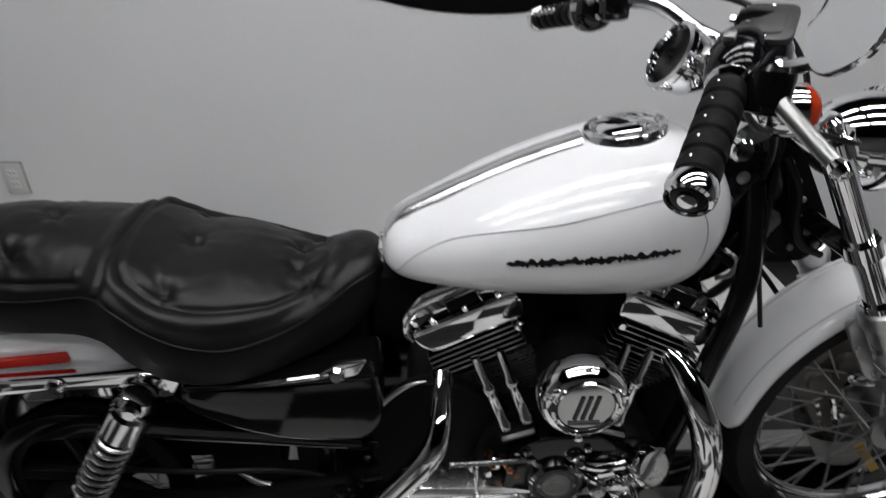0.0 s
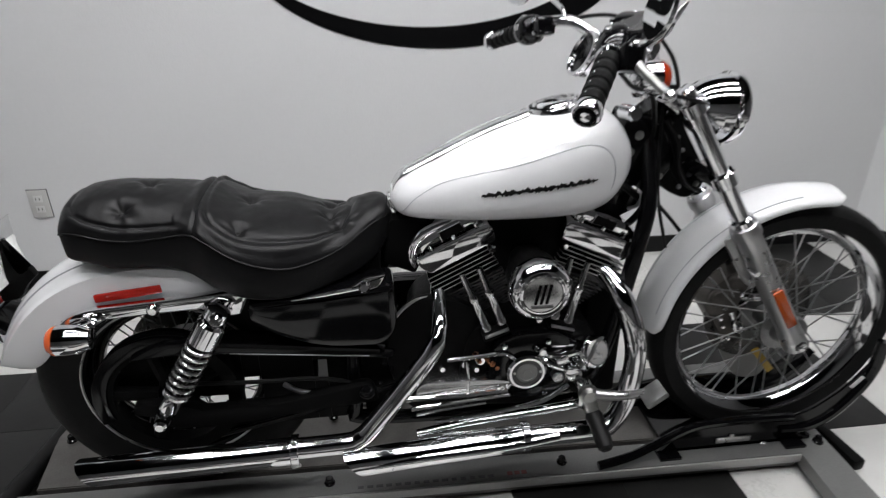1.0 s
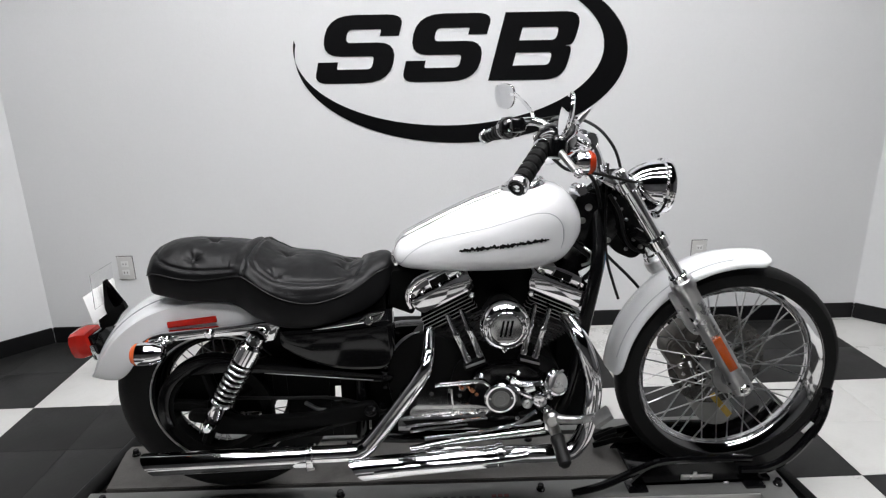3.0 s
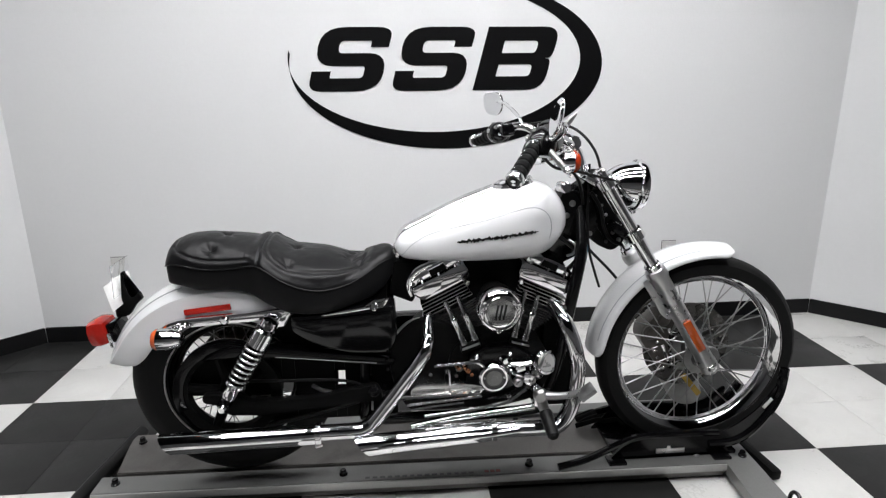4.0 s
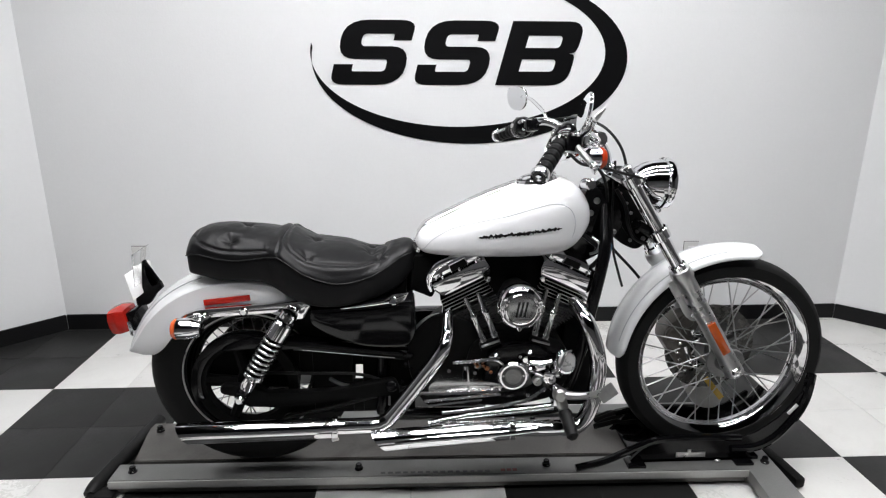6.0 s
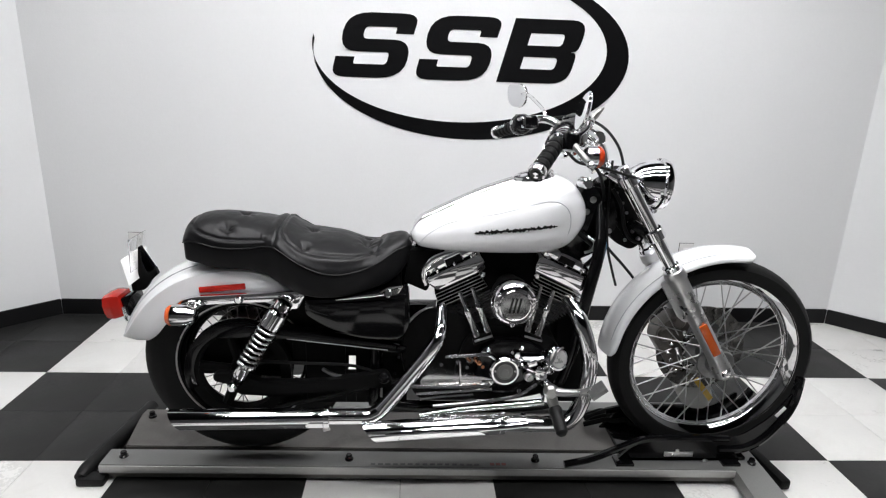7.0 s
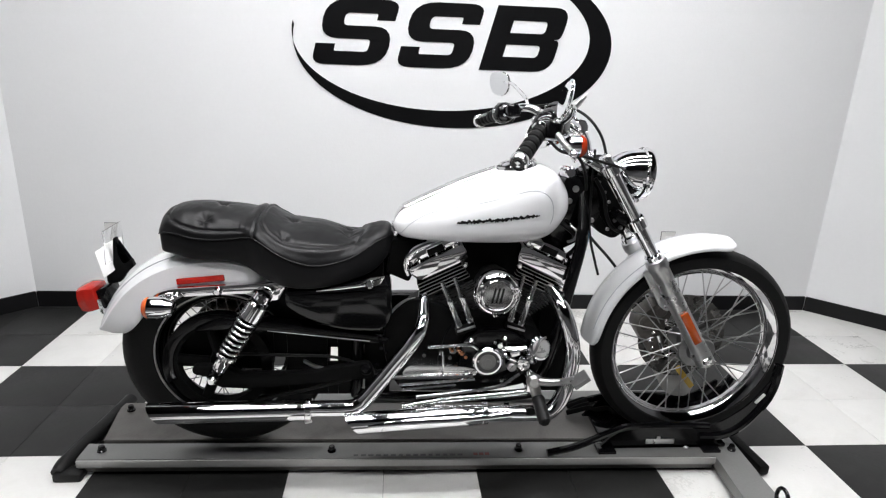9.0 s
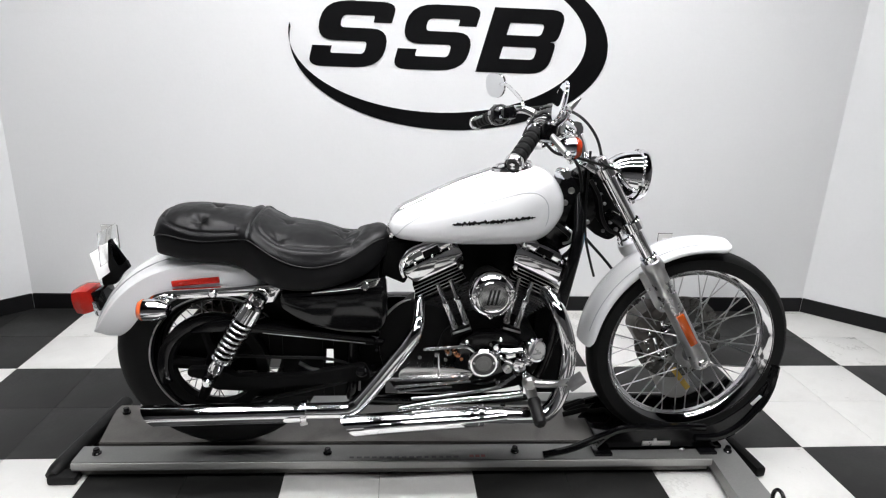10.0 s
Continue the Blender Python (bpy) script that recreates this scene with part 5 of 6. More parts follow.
part("cover_ring", lathe([(0.0345, 0.0132), (0.034, 0.0145), (0.0265, 0.0145), (0.026, 0.0132)], (0.852, -0.165, 0.432), (0, -1, 0), 36), GREY_MARK, cc)
for k in range(2):
    part("cover_screw", lathe([(0.003, 0), (0.003, 0.003)], (0.852 + (0.03 if k else -0.03), -0.182, 0.436), (0, -1, 0), 8), SATIN, cc)


def cylinder(base, top, name):
    """A finned cylinder: barrel, cooling fins, head fins, rocker box."""
    base, top = Vector((base[0], 0, base[1])), Vector((top[0], 0, top[1]))
    ax = (top - base).normalized()
    L = (top - base).length
    side = Vector((ax.z, 0, -ax.x))
    rot = Matrix((side, Vector((0, 1, 0)), ax)).transposed().to_4x4()
    cyl = part(name, rod(base - ax * 0.02, top, 0.055, 24), BLACK_WRINKLE, bike, "black finned engine cylinder")
    flip = 1 if base.x < 0.85 else -1
    for k in range(15):
        h = 0.012 + k * 0.0082
        near, far_ = 0.034 + 0.062 * k / 14, 0.062
        mid = (far_ - near) / 2 * flip
        part("cooling_fin", box(base + ax * h + side * mid, (near + far_, 0.15 + 0.002 * k, 0.0028), 0.001, rot), FIN_EDGE, cyl)
    for k in range(5):
        h = L - 0.052 + k * 0.0106
        part("head_fin", box(base + ax * h - side * 0.02 * flip, (0.158 - 0.003 * k, 0.2, 0.0046), 0.0014, rot), BLACK_GLOSS, cyl)
        part("fin_edge", box(base + ax * h - side * 0.02 * flip, (0.1592 - 0.003 * k, 0.2012, 0.0017), 0.0004, rot), SATIN, cyl)
    part("head", box(base + ax * (L + 0.004), (0.13, 0.16, 0.03), 0.008, rot), CAST, cyl)

    def local(pts):
        return [((base + ax * (L + h) + side * (u * flip)).x, (base + ax * (L + h) + side * (u * flip)).z, r) for u, h, r in pts]

    rb = plate(rounded(local([(-0.08, 0.001, 0.008), (-0.096, 0.026, 0.014), (-0.094, 0.05, 0.01), (0.078, 0.05, 0.008), (0.086, 0.03, 0.014), (0.078, 0.001, 0.008)])), -0.106, 0.106, 0.006)
    for v in rb.verts:
        up = (v.co - base).dot(ax) - L
        v.co.y *= 1 - 0.006 * max(0.0, up - 0.004) / 0.05
    part("rocker_base", rb, CHROME, cyl, "chrome rocker box")
    part("rocker_cover", plate(rounded(local([(-0.092, 0.0505, 0.003), (-0.092, 0.066, 0.02), (-0.055, 0.087, 0.03), (0.02, 0.09, 0.03), (0.066, 0.076, 0.02), (0.076, 0.0505, 0.003)])), -0.098, 0.098, 0.018), CHROME, cyl)
    part("cover_recess", plate(rounded(local([(-0.024, 0.057, 0.003), (-0.022, 0.077, 0.004), (0.026, 0.0765, 0.004), (0.028, 0.057, 0.003)])), -0.0992, -0.09, 0.0006), BLACK_WRINKLE, cyl)
    part("recess_rim", tube([Vector((x, -0.0988, z)) for x, z, r in local([(-0.025, 0.0555, 0), (-0.0235, 0.0785, 0), (0.0275, 0.078, 0), (0.0295, 0.0555, 0)])], 0.0018, 6, 1), CHROME, cyl)
    for sx_ in (-0.055, 0, 0.055):
        part("rocker_bolt", lathe([(0.005, 0), (0.005, 0.008), (0.003, 0.01)], base + ax * (L + 0.05) + side * sx_ + Vector((0, -0.0995, 0)), ax, 8), CHROME, cyl)
    part("head_bolt", lathe([(0.01, 0), (0.01, 0.008), (0.006, 0.012)], base + ax * (L - 0.012) + side * (0.062 if base.x < 0.85 else -0.062) + Vector((0, -0.098, 0)), (0, -1, 0), 6), CHROME, cyl)
    return cyl


cylinder((0.808, 0.515), (0.718, 0.695), "rear_cylinder")
cylinder((0.92, 0.515), (1.003, 0.695), "front_cylinder")
for a, b in (((0.71, 0.662), (0.766, 0.53)), ((0.748, 0.675), (0.799, 0.545)), ((0.952, 0.685), (0.918, 0.548)), ((0.992, 0.672), (0.95, 0.535))):
    p, q = Vector((a[0], -0.118, a[1])), Vector((b[0], -0.14, b[1]))
    L = (q - p).length
    part("pushrod_tube", lathe([(0.0075, 0), (0.0075, L * 0.36), (0.0105, L * 0.4), (0.0115, L * 0.42), (0.0115, L * 0.47), (0.0095, L * 0.49), (0.0095, L * 0.9), (0.0115, L * 0.92), (0.0115, L)], p, q - p, 16), POLISH, bike, "chrome pushrod tube")
for x, z, tilt in ((0.784, 0.524, -20), (0.934, 0.526, 17)):
    tb = part("tappet_block", box((x, -0.138, z), (0.062, 0.036, 0.02), 0.006, Matrix.Rotation(radians(tilt), 4, "Y")), BLACK_WRINKLE, bike)
    part("block_flange", box((x, -0.147, z + 0.006), (0.056, 0.03, 0.005), 0.002, Matrix.Rotation(radians(tilt), 4, "Y")), CAST, tb)
part("rear_bracket", tube([(0.612, -0.085, 0.672), (0.604, -0.09, 0.7), (0.612, -0.092, 0.732), (0.64, -0.09, 0.757), (0.69, -0.08, 0.772), (0.73, -0.07, 0.775)], [0.007, 0.011, 0.013, 0.013, 0.011, 0.009], 12, 6, flat=0.8), CHROME, bike, "polished bracket behind the rear cylinder")
ac = part("air_cleaner", lathe([(0.056, 0.058), (0.064, 0.06), (0.0655, 0.066), (0.0655, 0.082), (0.063, 0.094), (0.056, 0.103), (0.05, 0.105), (0.047, 0.1025), (0.045, 0.105), (0.042, 0.1055), (0.04, 0.101)], (0.857, -0.135, 0.668), (0, -1, 0), 48), CHROME, bike, "round chrome air cleaner")
part("insert", lathe([(0.041, 0.1), (0.0405, 0.1035), (0.03, 0.1045), (0.004, 0.105)], (0.857, -0.135, 0.668), (0, -1, 0), 40), INSERT, ac, "dark satin round insert with black bars")
for k in (-1, 0, 1):
    part("insert_bar", plate([(0.857 + k * 0.0115 - 0.006, 0.647), (0.857 + k * 0.0115 - 0.0005, 0.647), (0.857 + k * 0.0115 + 0.0075, 0.69), (0.857 + k * 0.0115 + 0.002, 0.69)], -0.2415, -0.2395), BLACK_GLOSS, ac)
part("insert_bar", box((0.857, -0.2405, 0.64), (0.046, 0.002, 0.005)), GREY_MARK, ac)
for k in range(3):
    a = radians(90 + 120 * k + 55)
    part("cleaner_screw", lathe([(0.006, 0), (0.006, 0.004), (0.003, 0.006)], (0.857 + 0.057 * math.cos(a), -0.24, 0.668 + 0.057 * math.sin(a)), (0, -1, 0), 8), CHROME, ac)
part("filter_body", lathe([(0.05, 0), (0.056, 0.004), (0.056, 0.06)], (0.857, -0.135, 0.668), (0, -1, 0), 36), BLACK_WRINKLE, ac)
part("intake", rod((0.86, -0.13, 0.67), (0.86, 0.0, 0.67), 0.04, 20), BLACK_WRINKLE, bike)
part("carburettor", box((0.862, -0.03, 0.695), (0.17, 0.1, 0.17), 0.02), BLACK_WRINKLE, bike)
# starter end and small plumbing ahead of the gear cover
FAX = Vector((0.34, -0.82, 0.38)).normalized()
F_AT = Vector((0.985, -0.145, 0.462))
of = part("oil_filter", lathe([(0.03, -0.02), (0.033, -0.012), (0.0335, 0.018), (0.031, 0.022), (0.031, 0.027), (0.035, 0.03), (0.037, 0.035), (0.037, 0.05), (0.035, 0.056), (0.03, 0.059), (0.028, 0.056), (0.004, 0.056)], F_AT, FAX, 32), CHROME, bike, "chrome oil filter can")
part("filter_face", lathe([(0.0275, 0.056), (0.0265, 0.061), (0.02, 0.0645), (0.008, 0.066), (0.003, 0.066)], F_AT, FAX, 28), FILTER_SILVER, of)
part("filter_strap", tube([F_AT + FAX * 0.04 + Vector((0.02, 0.0, 0.034)), F_AT + FAX * 0.05 + Vector((-0.004, -0.012, 0.03)), F_AT + FAX * 0.06 + Vector((-0.022, -0.012, -0.002)), F_AT + FAX * 0.045 + Vector((-0.03, -0.005, -0.028))], 0.006, 10, 5, flat=0.6), CAST, of)
part("filter_stem", lathe([(0.019, -0.01), (0.02, 0.0), (0.02, 0.04), (0.016, 0.045), (0.004, 0.046)], (0.962, -0.15, 0.428), (0.7, -0.6, 0.4), 16), CHROME, bike)
part("oil_pump_block", box((0.953, -0.185, 0.438), (0.034, 0.03, 0.026), 0.006, Matrix.Rotation(radians(25), 4, "Y")), CHROME, bike)
part("oil_pump_block", box((0.93, -0.18, 0.465), (0.03, 0.026, 0.02), 0.005, Matrix.Rotation(radians(-20), 4, "Y")), POLISH, bike)
part("filter_boss", lathe([(0.02, 0), (0.02, 0.02), (0.012, 0.03)], (0.955, -0.17, 0.425), (0.3, -0.9, 0.1), 18), CHROME, bike)
part("oil_line", tube([(0.87, -0.165, 0.49), (0.9, -0.18, 0.478), (0.94, -0.18, 0.475), (0.975, -0.175, 0.48)], 0.008, 10, 4), CHROME, bike)
part("oil_line", tube([(0.88, -0.165, 0.47), (0.905, -0.185, 0.455), (0.935, -0.185, 0.44)], 0.0075, 10, 4), CHROME, bike)
part("banjo_bolt", lathe([(0.012, 0), (0.012, 0.014), (0.008, 0.02)], (0.885, -0.165, 0.487), (0, -1, 0), 6), CHROME, bike)
part("sensor_plug", lathe([(0.014, 0), (0.014, 0.02), (0.009, 0.024)], (0.925, -0.165, 0.415), (0, -1, 0.1), 12), SATIN, bike)
for x, z in ((0.79, 0.39), (0.8, 0.5), (0.9, 0.505), (0.975, 0.45), (0.9, 0.365)):
    part("cover_bolt", lathe([(0.007, 0), (0.007, 0.005), (0.004, 0.008)], (x, -0.166, z), (0, -1, 0), 8), CHROME, bike)

# --- exhaust ---
part("rear_header", tube([(0.7, 0.0, 0.665), (0.685, -0.03, 0.66), (0.672, -0.05, 0.64), (0.664, -0.075, 0.615), (0.659, -0.12, 0.585), (0.654, -0.165, 0.552), (0.634, -0.187, 0.513), (0.557, -0.19, 0.405), (0.494, -0.192, 0.322), (0.468, -0.195, 0.3), (0.435, -0.197, 0.291), (0.3, -0.2, 0.291)], [0.019, 0.019, 0.019, 0.019, 0.019, 0.0195, 0.021, 0.0225, 0.0235, 0.0235, 0.0235, 0.0235], 20, 8), CHROME, bike, "chrome rear exhaust pipe")
part("front_header", tube([(1.025, -0.06, 0.645), (1.054, -0.1, 0.622), (1.078, -0.15, 0.575), (1.1, -0.17, 0.505), (1.108, -0.175, 0.43), (1.09, -0.185, 0.33), (1.05, -0.2, 0.275), (0.99, -0.212, 0.277), (0.9, -0.218, 0.282), (0.83, -0.22, 0.283)], 0.0245, 20, 8), CHROME, bike, "chrome front exhaust pipe")


def muffler(x0, x1, y, z0, z1, r, slash):
    rows = []
    for f, k in ((0, 0.8), (0.015, 0.94), (0.04, 1), (0.3, 1), (0.7, 1), (0.97, 1), (1.0, 1.0)):
        rows.append((f, k))
    rows += [(1.0, 0.88), (0.9, 0.86)]
    rings = []
    for f, k in rows:
        ring = []
        for j in range(28):
            a = 2 * math.pi * j / 28
            zz = math.sin(a) * r * k
            ring.append((x0 + (x1 - x0) * f + (slash * (zz / r) if f > 0.95 else 0), y + math.cos(a) * r * k, z0 + (z1 - z0) * f + zz))
        rings.append(ring)
    return add_rings(bmesh.new(), rings)


rm = part("rear_muffler", muffler(0.33, -0.112, -0.205, 0.291, 0.282, 0.0305, -0.022), CHROME, bike, "chrome straight muffler")
fm = part("front_muffler", muffler(0.85, 0.455, -0.22, 0.282, 0.253, 0.031, -0.026), CHROME, bike, "chrome slash-cut muffler")
for x, y, z in ((0.325, -0.203, 0.291), (0.845, -0.218, 0.283)):
    part("muffler_clamp", rod((x - 0.009, y, z), (x + 0.009, y, z), 0.034, 24, None, 0.002), CHROME, bike)
part("clamp_tab", box((0.325, -0.222, 0.262), (0.022, 0.005, 0.01), 0.003, Matrix.Rotation(radians(-14), 4, "Y")), SATIN, rm)
part("clamp_bolt", lathe([(0.006, 0), (0.006, 0.012), (0.004, 0.014)], (0.325, -0.215, 0.318), (0, -0.3, 1), 8), CHROME, rm)
part("heat_shield", tube([(0.92, -0.238, 0.292), (0.8, -0.248, 0.286), (0.6, -0.245, 0.272), (0.5, -0.243, 0.262)], 0.012, 12, 4, flat=0.6), CHROME, fm)
part("crossover_pipe", tube([(0.6, -0.178, 0.282), (0.728, -0.182, 0.307), (0.85, -0.185, 0.321), (0.975, -0.188, 0.337)], 0.011, 12, 4), CHROME, bike)
part("shield_strip", tube([(0.57, -0.165, 0.374), (0.7, -0.172, 0.378), (0.81, -0.17, 0.382)], 0.0065, 8, 3), POLISH, bike)
part("brake_rod", tube([(0.588, -0.176, 0.354), (0.7, -0.178, 0.365), (0.815, -0.178, 0.374)], 0.005, 8, 4), POLISH, bike)
part("shield_strip", tube([(0.6, -0.172, 0.336), (0.66, -0.172, 0.344), (0.76, -0.172, 0.353)], 0.006, 8, 3), POLISH, bike)
part("brake_hose", tube([(0.64, -0.184, 0.318), (0.75, -0.186, 0.33), (0.847, -0.187, 0.346), (0.9, -0.187, 0.36), (0.95, -0.185, 0.395)], 0.0058, 8, 5), CHROME, bike)
part("shield_strip", tube([(0.655, -0.2, 0.292), (0.75, -0.205, 0.297), (0.835, -0.207, 0.296)], 0.006, 8, 3), POLISH, bike)

# --- foot controls ---
br = part("peg_bracket", plate(rounded([(0.965, 0.35, 0.01), (0.965, 0.41, 0.014), (1.0, 0.41, 0.014), (1.005, 0.34, 0.01)]), -0.22, -0.1, 0.006), CHROME, bike)
part("foot_peg", lathe([(0.012, -0.01), (0.016, 0), (0.021, 0.01), (0.0185, 0.03), (0.019, 0.065), (0.0175, 0.083), (0.011, 0.09), (0.004, 0.091)], (1.0, -0.222, 0.34), (0.1, -0.8, -0.44), 18), RUBBER_SOFT, br, "black rubber foot peg")
part("peg_knuckle", tube([(0.984, -0.2, 0.4), (0.988, -0.212, 0.375), (1.0, -0.224, 0.34)], [0.016, 0.018, 0.015], 12, 4), LEVER_GREY, br)
part("brake_pedal", tube([(0.985, -0.215, 0.392), (1.02, -0.235, 0.396), (1.06, -0.255, 0.408), (1.09, -0.275, 0.428)], [0.014, 0.012, 0.01, 0.01], 12, 5), SATIN, bike)
part("pedal_pad", box((1.1, -0.29, 0.435), (0.052, 0.05, 0.014), 0.004, Matrix.Rotation(radians(-38), 4, "Y")), CAST, bike)
part("pivot_cap", lathe([(0.022, 0), (0.022, 0.012), (0.015, 0.02)], (0.985, -0.215, 0.392), (0, -1, 0), 18), LEVER_GREY, bike)

# --- middle and rear ---
part("side_cover", plate(rounded([(0.256, 0.6, 0.02), (0.26, 0.645, 0.015), (0.42, 0.652, 0.02), (0.562, 0.669, 0.02), (0.566, 0.56, 0.03), (0.537, 0.518, 0.03), (0.41, 0.522, 0.05), (0.315, 0.556, 0.05)]), -0.155, -0.06, 0.014), BLACK_GLOSS, bike, "gloss black oil tank side cover")
part("battery_box", plate(rounded([(0.3, 0.5, 0.02), (0.3, 0.7, 0.02), (0.54, 0.72, 0.02), (0.53, 0.5, 0.02)]), -0.06, 0.06, 0.01), BLACK_WRINKLE, bike)
part("seat_bar", tube([(0.35, -0.158, 0.647), (0.42, -0.16, 0.657), (0.5, -0.158, 0.668)], [0.0015, 0.004, 0.0045], 8, 4), POLISH, bike)
part("filler_knob", lathe([(0.008, 0), (0.012, 0.004), (0.0125, 0.012), (0.008, 0.018)], (0.5, -0.155, 0.668), (0, -1, 0.3), 16), CHROME, bike)
part("cover_clip", plate(rounded([(0.47, 0.668, 0.004), (0.5, 0.688, 0.006), (0.545, 0.694, 0.004), (0.53, 0.668, 0.006), (0.5, 0.66, 0.006)]), -0.162, -0.15, 0.003), POLISH, bike)
part("belt_guard", plate(rounded([(-0.02, 0.5, 0.02), (0.06, 0.545, 0.03), (0.2, 0.535, 0.02), (0.56, 0.485, 0.01), (0.55, 0.462, 0.01), (0.2, 0.505, 0.02), (0.08, 0.51, 0.02)]), -0.125, -0.07, 0.004), BLACK_SATIN, bike, "black upper belt guard")
# highlight on the guard's lower edge, modelled as a thin lighter tube
part("guard_highlight", tube([(0.2, -0.126, 0.507), (0.35, -0.127, 0.491), (0.5, -0.126, 0.474)], 0.0012, 6, 4), CAST, bike)
part("drive_belt", tube([(0.05, -0.088, 0.538), (0.3, -0.088, 0.51), (0.56, -0.088, 0.485)], 0.006, 8, 2, flat=2.2), RUBBER_SOFT, bike)
part("drive_belt", tube([(0.05, -0.088, 0.234), (0.3, -0.088, 0.29), (0.56, -0.088, 0.36)], 0.006, 8, 2, flat=2.2), RUBBER_SOFT, bike)
for s in (-1, 1):
    part("swingarm", plate(rounded([(-0.02, 0.375, 0.012), (-0.02, 0.4, 0.012), (0.06, 0.4, 0.01), (0.12, 0.373, 0.01), (0.3, 0.376, 0.02), (0.5, 0.412, 0.02), (0.52, 0.36, 0.02), (0.14, 0.325, 0.01), (0.05, 0.33, 0.02), (0.03, 0.362, 0.01)]), s * 0.145, s * 0.115, 0.006), BLACK_WRINKLE, bike)
    sp0, sp1 = Vector((0.203, s * 0.165, 0.633)), Vector((0.05, s * 0.165, 0.381))
    ax = (sp1 - sp0).normalized()
    L = (sp1 - sp0).length
    sh = part("shock_absorber", lathe([(0.012, -0.012), (0.022, -0.008), (0.024, 0.012), (0.016, 0.02), (0.016, L * 0.86), (0.02, L * 0.88), (0.016, L * 0.96), (0.02, L - 0.01), (0.018, L + 0.012), (0.006, L + 0.016)], sp0, ax, 22), BLACK_GLOSS, bike, "chrome rear shock absorber")
    part("upper_cover", lathe([(0.026, L * 0.07), (0.031, L * 0.09), (0.031, L * 0.26), (0.028, L * 0.27)], sp0, ax, 24), CHROME, sh)
    part("lower_cup", lathe([(0.03, L * 0.72), (0.031, L * 0.75), (0.026, L * 0.77), (0.022, L * 0.9)], sp0, ax, 24), CHROME, sh)
    u = ax.orthogonal().normalized()
    v_ = ax.cross(u)
    turns = 8.0
    coil = [sp0 + ax * (L * (0.26 + 0.47 * k / 102)) + (u * math.cos(2 * math.pi * turns * k / 102) + v_ * math.sin(2 * math.pi * turns * k / 102)) * 0.0275 for k in range(103)]
    part("eye", lathe([(0.013, -0.014), (0.0235, -0.009), (0.025, 0.012), (0.02, 0.02)], sp0, ax, 20), CHROME, sh)
    part("spring", tube(coil, 0.0047, 8, 1), SPRING, sh)
    for q in (sp0, sp1):
        part("shock_bolt", lathe([(0.014, 0), (0.014, 0.01), (0.009, 0.016)], q + Vector((0, s * 0.02, 0)), (0, s, 0), 10), CHROME, sh)
    strut = part("fender_strut", plate(rounded([(-0.13, 0.602, 0.008), (-0.1, 0.628, 0.015), (-0.06, 0.64, 0.01), (0.1, 0.652, 0.01), (0.245, 0.663, 0.01), (0.26, 0.648, 0.008), (0.24, 0.608, 0.01), (0.215, 0.605, 0.01), (0.185, 0.628, 0.01), (0.06, 0.622, 0.01), (-0.07, 0.612, 0.01)]), s * 0.135, s * 0.112, 0.005), CHROME, bike, "chrome fender strut")
    part("strut_bolt", lathe([(0.013, 0), (0.013, 0.007), (0.008, 0.012)], (0.07, s * 0.135, 0.635), (0, s, 0), 14), CHROME, strut)
    part("strut_bolt", lathe([(0.013, 0), (0.013, 0.007), (0.008, 0.012)], (-0.045, s * 0.135, 0.622), (0, s, 0), 14), CHROME, strut)
    tc = Vector((-0.085, s * 0.175, 0.6))
    ts = part("turn_signal", lathe([(0.006, -0.05), (0.02, -0.042), (0.029, -0.02), (0.031, 0.0), (0.031, 0.022)], tc, (-1, 0, 0), 26), CHROME, bike, "chrome bullet turn signal with amber lens")
    part("amber_lens", lathe([(0.031, 0.02), (0.031, 0.026), (0.025, 0.035), (0.006, 0.04)], tc, (-1, 0, 0), 26), surface("amber_rear", (0.7, 0.12, 0.03), 0.12, coat=1.0) if s < 0 else AMBER, ts)
    part("stem", tube([tc + Vector((0.02, -s * 0.02, 0.01)), (-0.05, s * 0.15, 0.615), (-0.03, s * 0.125, 0.62)], 0.009, 10, 3), CHROME, ts)
tl = part("tail_light", plate(rounded([(-0.318, 0.53, 0.01), (-0.322, 0.59, 0.01), (-0.28, 0.61, 0.01), (-0.262, 0.54, 0.01)]), -0.034, 0.034, 0.008), BLACK_GLOSS, bike, "black tail light with red lens")
part("chrome_band", box((-0.303, 0, 0.545), (0.012, 0.085, 0.05), 0.004, Matrix.Rotation(radians(-8), 4, "Y")), CHROME, tl)
part("red_lens", box((-0.34, 0, 0.565), (0.066, 0.1, 0.084), 0.03, Matrix.Rotation(radians(-8), 4, "Y")), RED_LENS, tl)
part("plate_bracket", plate(rounded([(-0.29, 0.605, 0.01), (-0.291, 0.638, 0.01), (-0.268, 0.655, 0.01), (-0.263, 0.71, 0.006), (-0.259, 0.75, 0.004), (-0.25, 0.752, 0.004), (-0.246, 0.7, 0.012), (-0.236, 0.672, 0.008), (-0.214, 0.686, 0.004), (-0.206, 0.664, 0.004), (-0.228, 0.645, 0.008), (-0.25, 0.612, 0.01)]), -0.009, 0.009, 0.003), BLACK_WRINKLE, bike, "black licence plate bracket")
np_ = part("plate_holder", box((-0.272, 0.0, 0.69), (0.003, 0.16, 0.08), 0.001, Matrix.Rotation(radians(-11), 4, "Y")), PAPER, bike, "white paper tag in a clear holder")
clear = part("clear_sleeve", box((-0.262, 0.0, 0.735), (0.002, 0.12, 0.1), 0.0008, Matrix.Rotation(radians(2), 4, "Y")), CLEAR, np_)
clear.visible_shadow = False
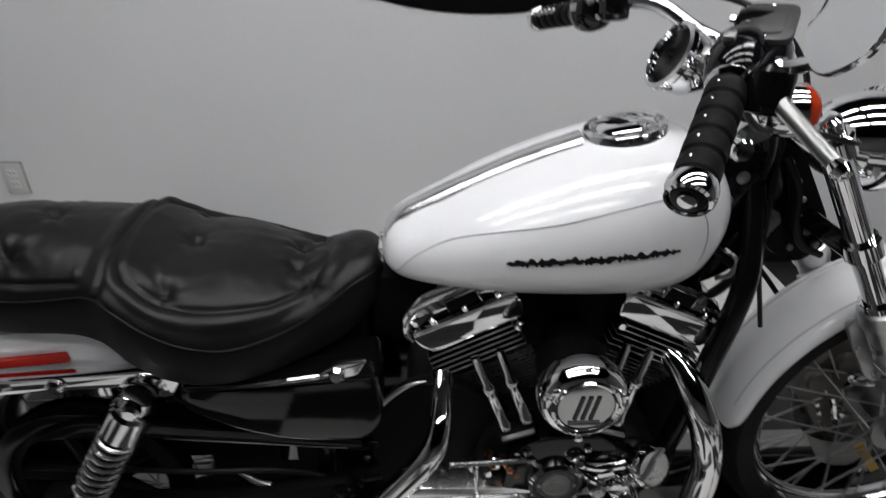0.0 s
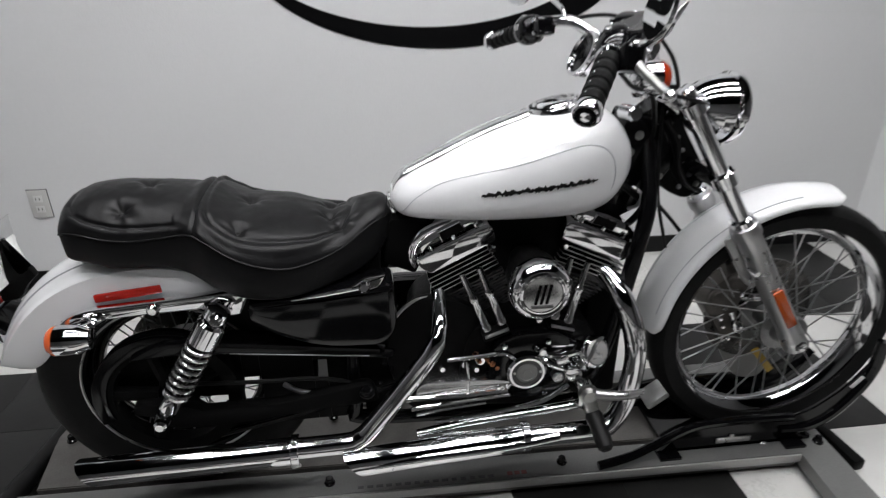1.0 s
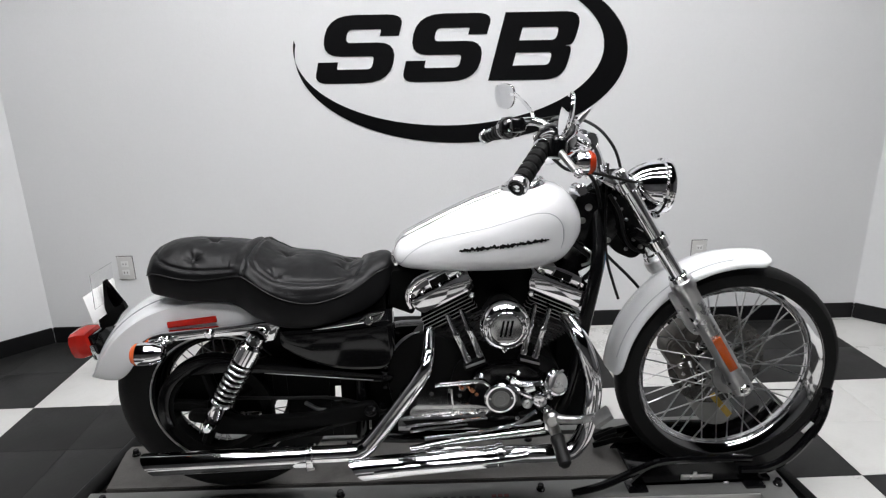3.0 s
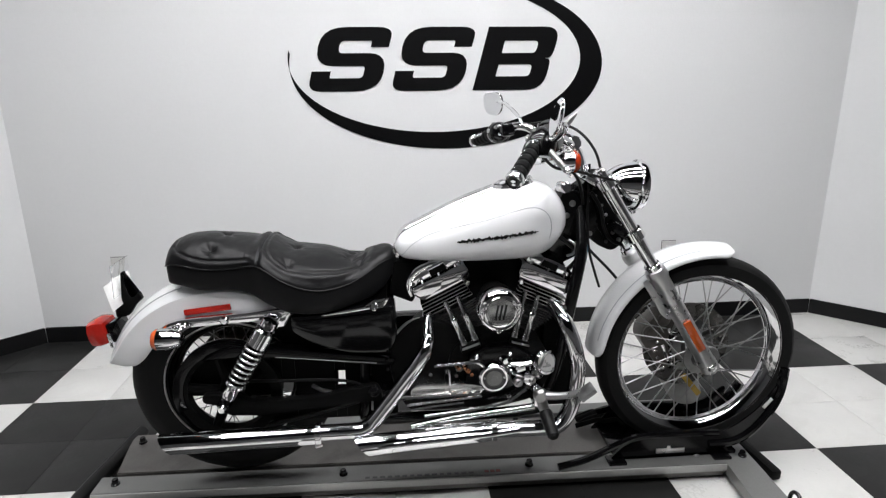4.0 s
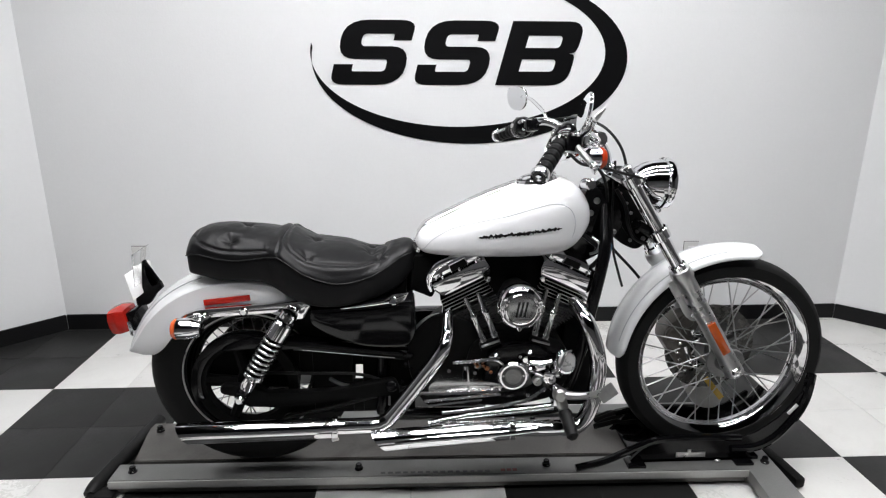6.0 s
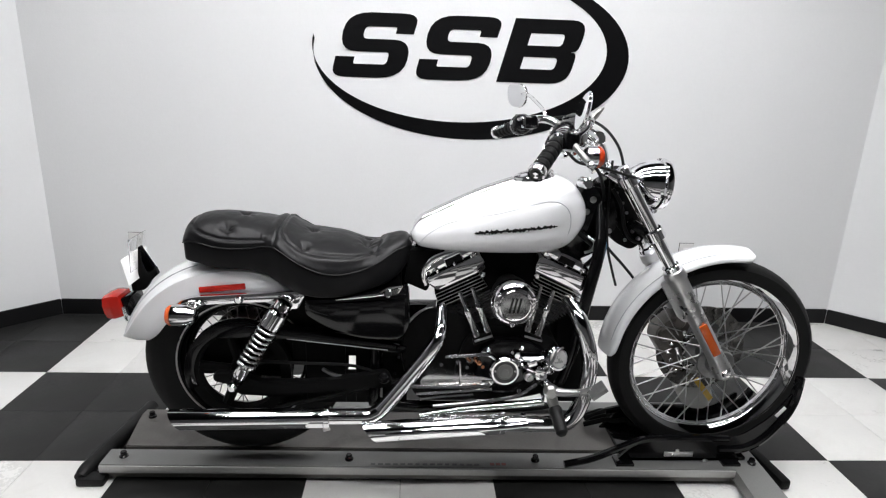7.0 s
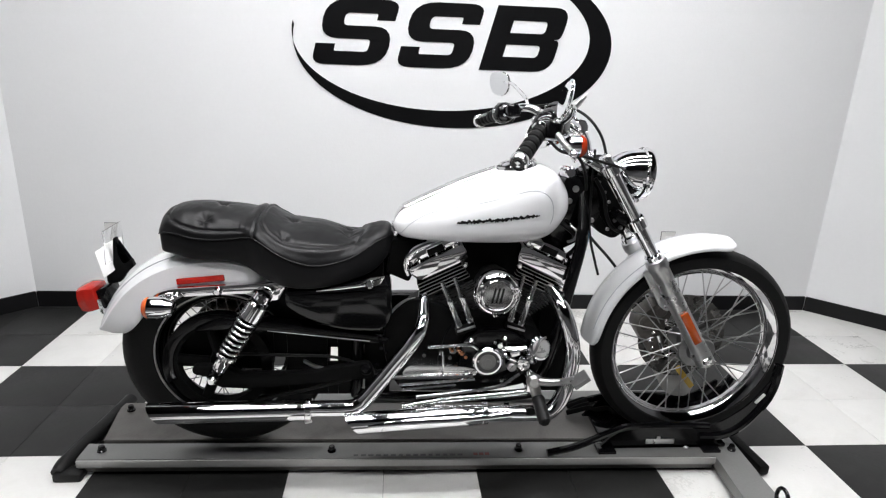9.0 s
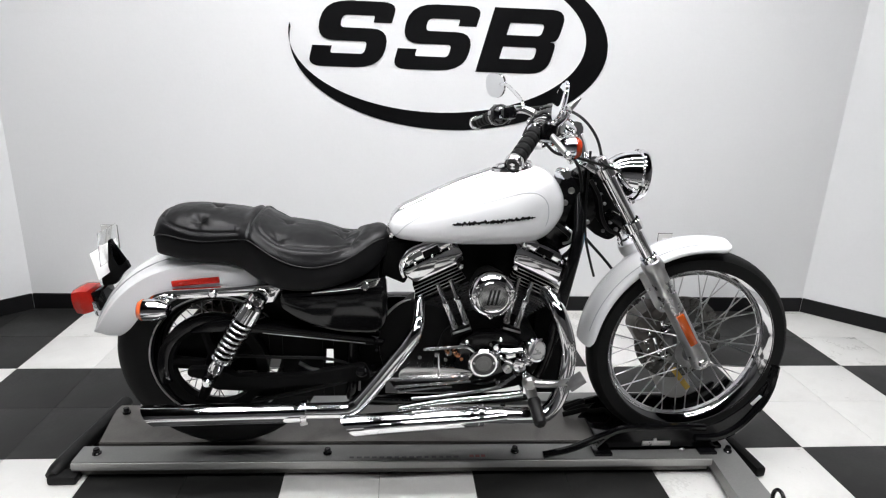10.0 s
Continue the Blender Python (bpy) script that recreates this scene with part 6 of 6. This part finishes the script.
part("oil_tank", plate(rounded([(0.47, 0.58, 0.02), (0.47, 0.69, 0.02), (0.565, 0.7, 0.02), (0.555, 0.63, 0.02), (0.53, 0.58, 0.02)]), -0.02, 0.06, 0.008), BLACK_WRINKLE, bike)
part("filler_frame", plate(rounded([(0.545, 0.665, 0.01), (0.56, 0.77, 0.01), (0.66, 0.77, 0.02), (0.645, 0.7, 0.01), (0.615, 0.635, 0.01)]), -0.05, 0.05, 0.006), BLACK_WRINKLE, bike)
# added black filler plate, closes the view behind the swingarm
part("inner_fill_plate", plate(rounded([(0.4, 0.34, 0.012), (0.4, 0.5, 0.02), (0.432, 0.5, 0.01), (0.434, 0.34, 0.012)]), -0.05, 0.1, 0.01), BLACK_WRINKLE, bike)
part("rear_brake_line", tube([(0.1, -0.12, 0.43), (0.25, -0.13, 0.43), (0.4, -0.125, 0.42), (0.52, -0.12, 0.37)], 0.005, 8, 4), RUBBER_SOFT, bike)
part("swingarm_pivot", lathe([(0.018, 0), (0.018, 0.008), (0.012, 0.014), (0.005, 0.016)], (0.49, -0.146, 0.392), (0, -1, 0), 16), BLACK_SATIN, bike)
part("kick_spring", tube([(0.3, -0.1, 0.395), (0.34, -0.12, 0.385), (0.4, -0.12, 0.375)], 0.006, 8, 3), SATIN, bike)
# two more added black fillers between rear wheel and gearbox, not known parts
part("upper_fill_plate", plate(rounded([(0.3, 0.41, 0.01), (0.3, 0.5, 0.01), (0.52, 0.5, 0.01), (0.51, 0.44, 0.01), (0.47, 0.405, 0.01), (0.36, 0.405, 0.01)]), -0.03, 0.05, 0.006), BLACK_WRINKLE, bike)
part("lower_fill_plate", plate(rounded([(0.4, 0.29, 0.01), (0.4, 0.36, 0.01), (0.5, 0.392, 0.01), (0.57, 0.388, 0.01), (0.57, 0.29, 0.01)]), -0.03, 0.04, 0.006), BLACK_WRINKLE, bike)
for x, z, r in ((0.541, 0.545, 0.009), (0.535, 0.515, 0.007), (0.53, 0.485, 0.008), (0.533, 0.455, 0.01), (0.548, 0.44, 0.007), (0.56, 0.6, 0.008), (0.52, 0.4, 0.009)):
    part("frame_bolt", lathe([(r * 0.7, 0), (r * 0.7, 0.005), (r * 0.45, 0.008)], (x, -0.13, z), (0.2, -1, 0.15), 8), BLACK_SATIN, bike)
part("primary_cover", plate(rounded([(0.5, 0.32, 0.05), (0.51, 0.5, 0.03), (0.56, 0.517, 0.03), (0.7, 0.517, 0.05), (0.8, 0.45, 0.06), (0.78, 0.32, 0.05)]), 0.145, 0.2, 0.012), BLACK_GLOSS, bike, "black primary drive cover")

# ---------- floor tiles ----------
GRID, GX, GY = 0.305, -0.981, 0.603
tile_bm = box((0, 0, -0.005), (GRID - 0.0012, GRID - 0.0012, 0.01), 0.0008)
tile_mesh = {}
for k, mt in ((0, TILE_WHITE), (1, TILE_BLACK)):
    tile_mesh[k] = finish(tile_bm.copy(), "floor_tile", mt)
tile_bm.free()


def inside(x, y, m=0.0):
    return y < WALL_Y - m and y > REAR_Y + m and x > SIDE_L + m and x < SIDE_R - m and x - y > CORNER_L - WALL_Y + m * 1.41 and x + y < CORNER_R + WALL_Y - m * 1.41


def clip_to_room(cx, cy):
    """A tile's square cut by the walls."""
    h = GRID / 2 - 0.0006
    poly = [(cx - h, cy - h), (cx + h, cy - h), (cx + h, cy + h), (cx - h, cy + h)]
    for a, b, c in ((0, 1, WALL_Y - 0.002), (-1, 1, WALL_Y - CORNER_L - 0.003), (1, 1, CORNER_R + WALL_Y - 0.003), (1, 0, SIDE_R), (-1, 0, -SIDE_L), (0, -1, -REAR_Y)):
        out = []
        for i in range(len(poly)):
            p, q = poly[i], poly[(i + 1) % len(poly)]
            dp, dq = a * p[0] + b * p[1] - c, a * q[0] + b * q[1] - c
            if dp <= 0:
                out.append(p)
            if dp * dq < 0:
                t = dp / (dp - dq)
                out.append((p[0] + (q[0] - p[0]) * t, p[1] + (q[1] - p[1]) * t))
        poly = out
        if len(poly) < 3:
            return None
    return poly


rest = {0: bmesh.new(), 1: bmesh.new()}
for i in range(-8, 20):
    for j in range(-20, 4):
        cx, cy = GX + GRID * (i + 0.5), GY + GRID * (j + 0.5)
        poly = clip_to_room(cx, cy)
        if not poly:
            continue
        dark = ((i // 2) + (min(j, 1) // 2)) % 2
        whole = inside(cx, cy, GRID * 0.72)
        near = -2.3 < cx < 4.0 and cy > -0.95
        if whole and near:
            t = new("floor_tile", tile_mesh[dark])
            hang(t, floor)
            t.matrix_parent_inverse = Matrix()
            t.location = (cx, cy, 0)
        elif near:
            b = bmesh.new()
            f = b.faces.new([b.verts.new((x - cx, y - cy, 0.0)) for x, y in poly])
            r = bmesh.ops.extrude_face_region(b, geom=[f])
            for v in r["geom"]:
                if isinstance(v, bmesh.types.BMVert):
                    v.co.z = -0.01
            t = part("floor_tile", b, (TILE_WHITE, TILE_BLACK)[dark], floor)
            t.matrix_parent_inverse = Matrix()
            t.location = (cx, cy, 0)
        else:
            b = rest[dark]
            b.faces.new([b.verts.new((x, y, 0.0)) for x, y in poly])
for k, b in rest.items():
    o = part("floor_tiles_beyond", b, (TILE_WHITE, TILE_BLACK)[k], floor)
    o.matrix_parent_inverse = Matrix()
    tagged(o, kind="stuff")
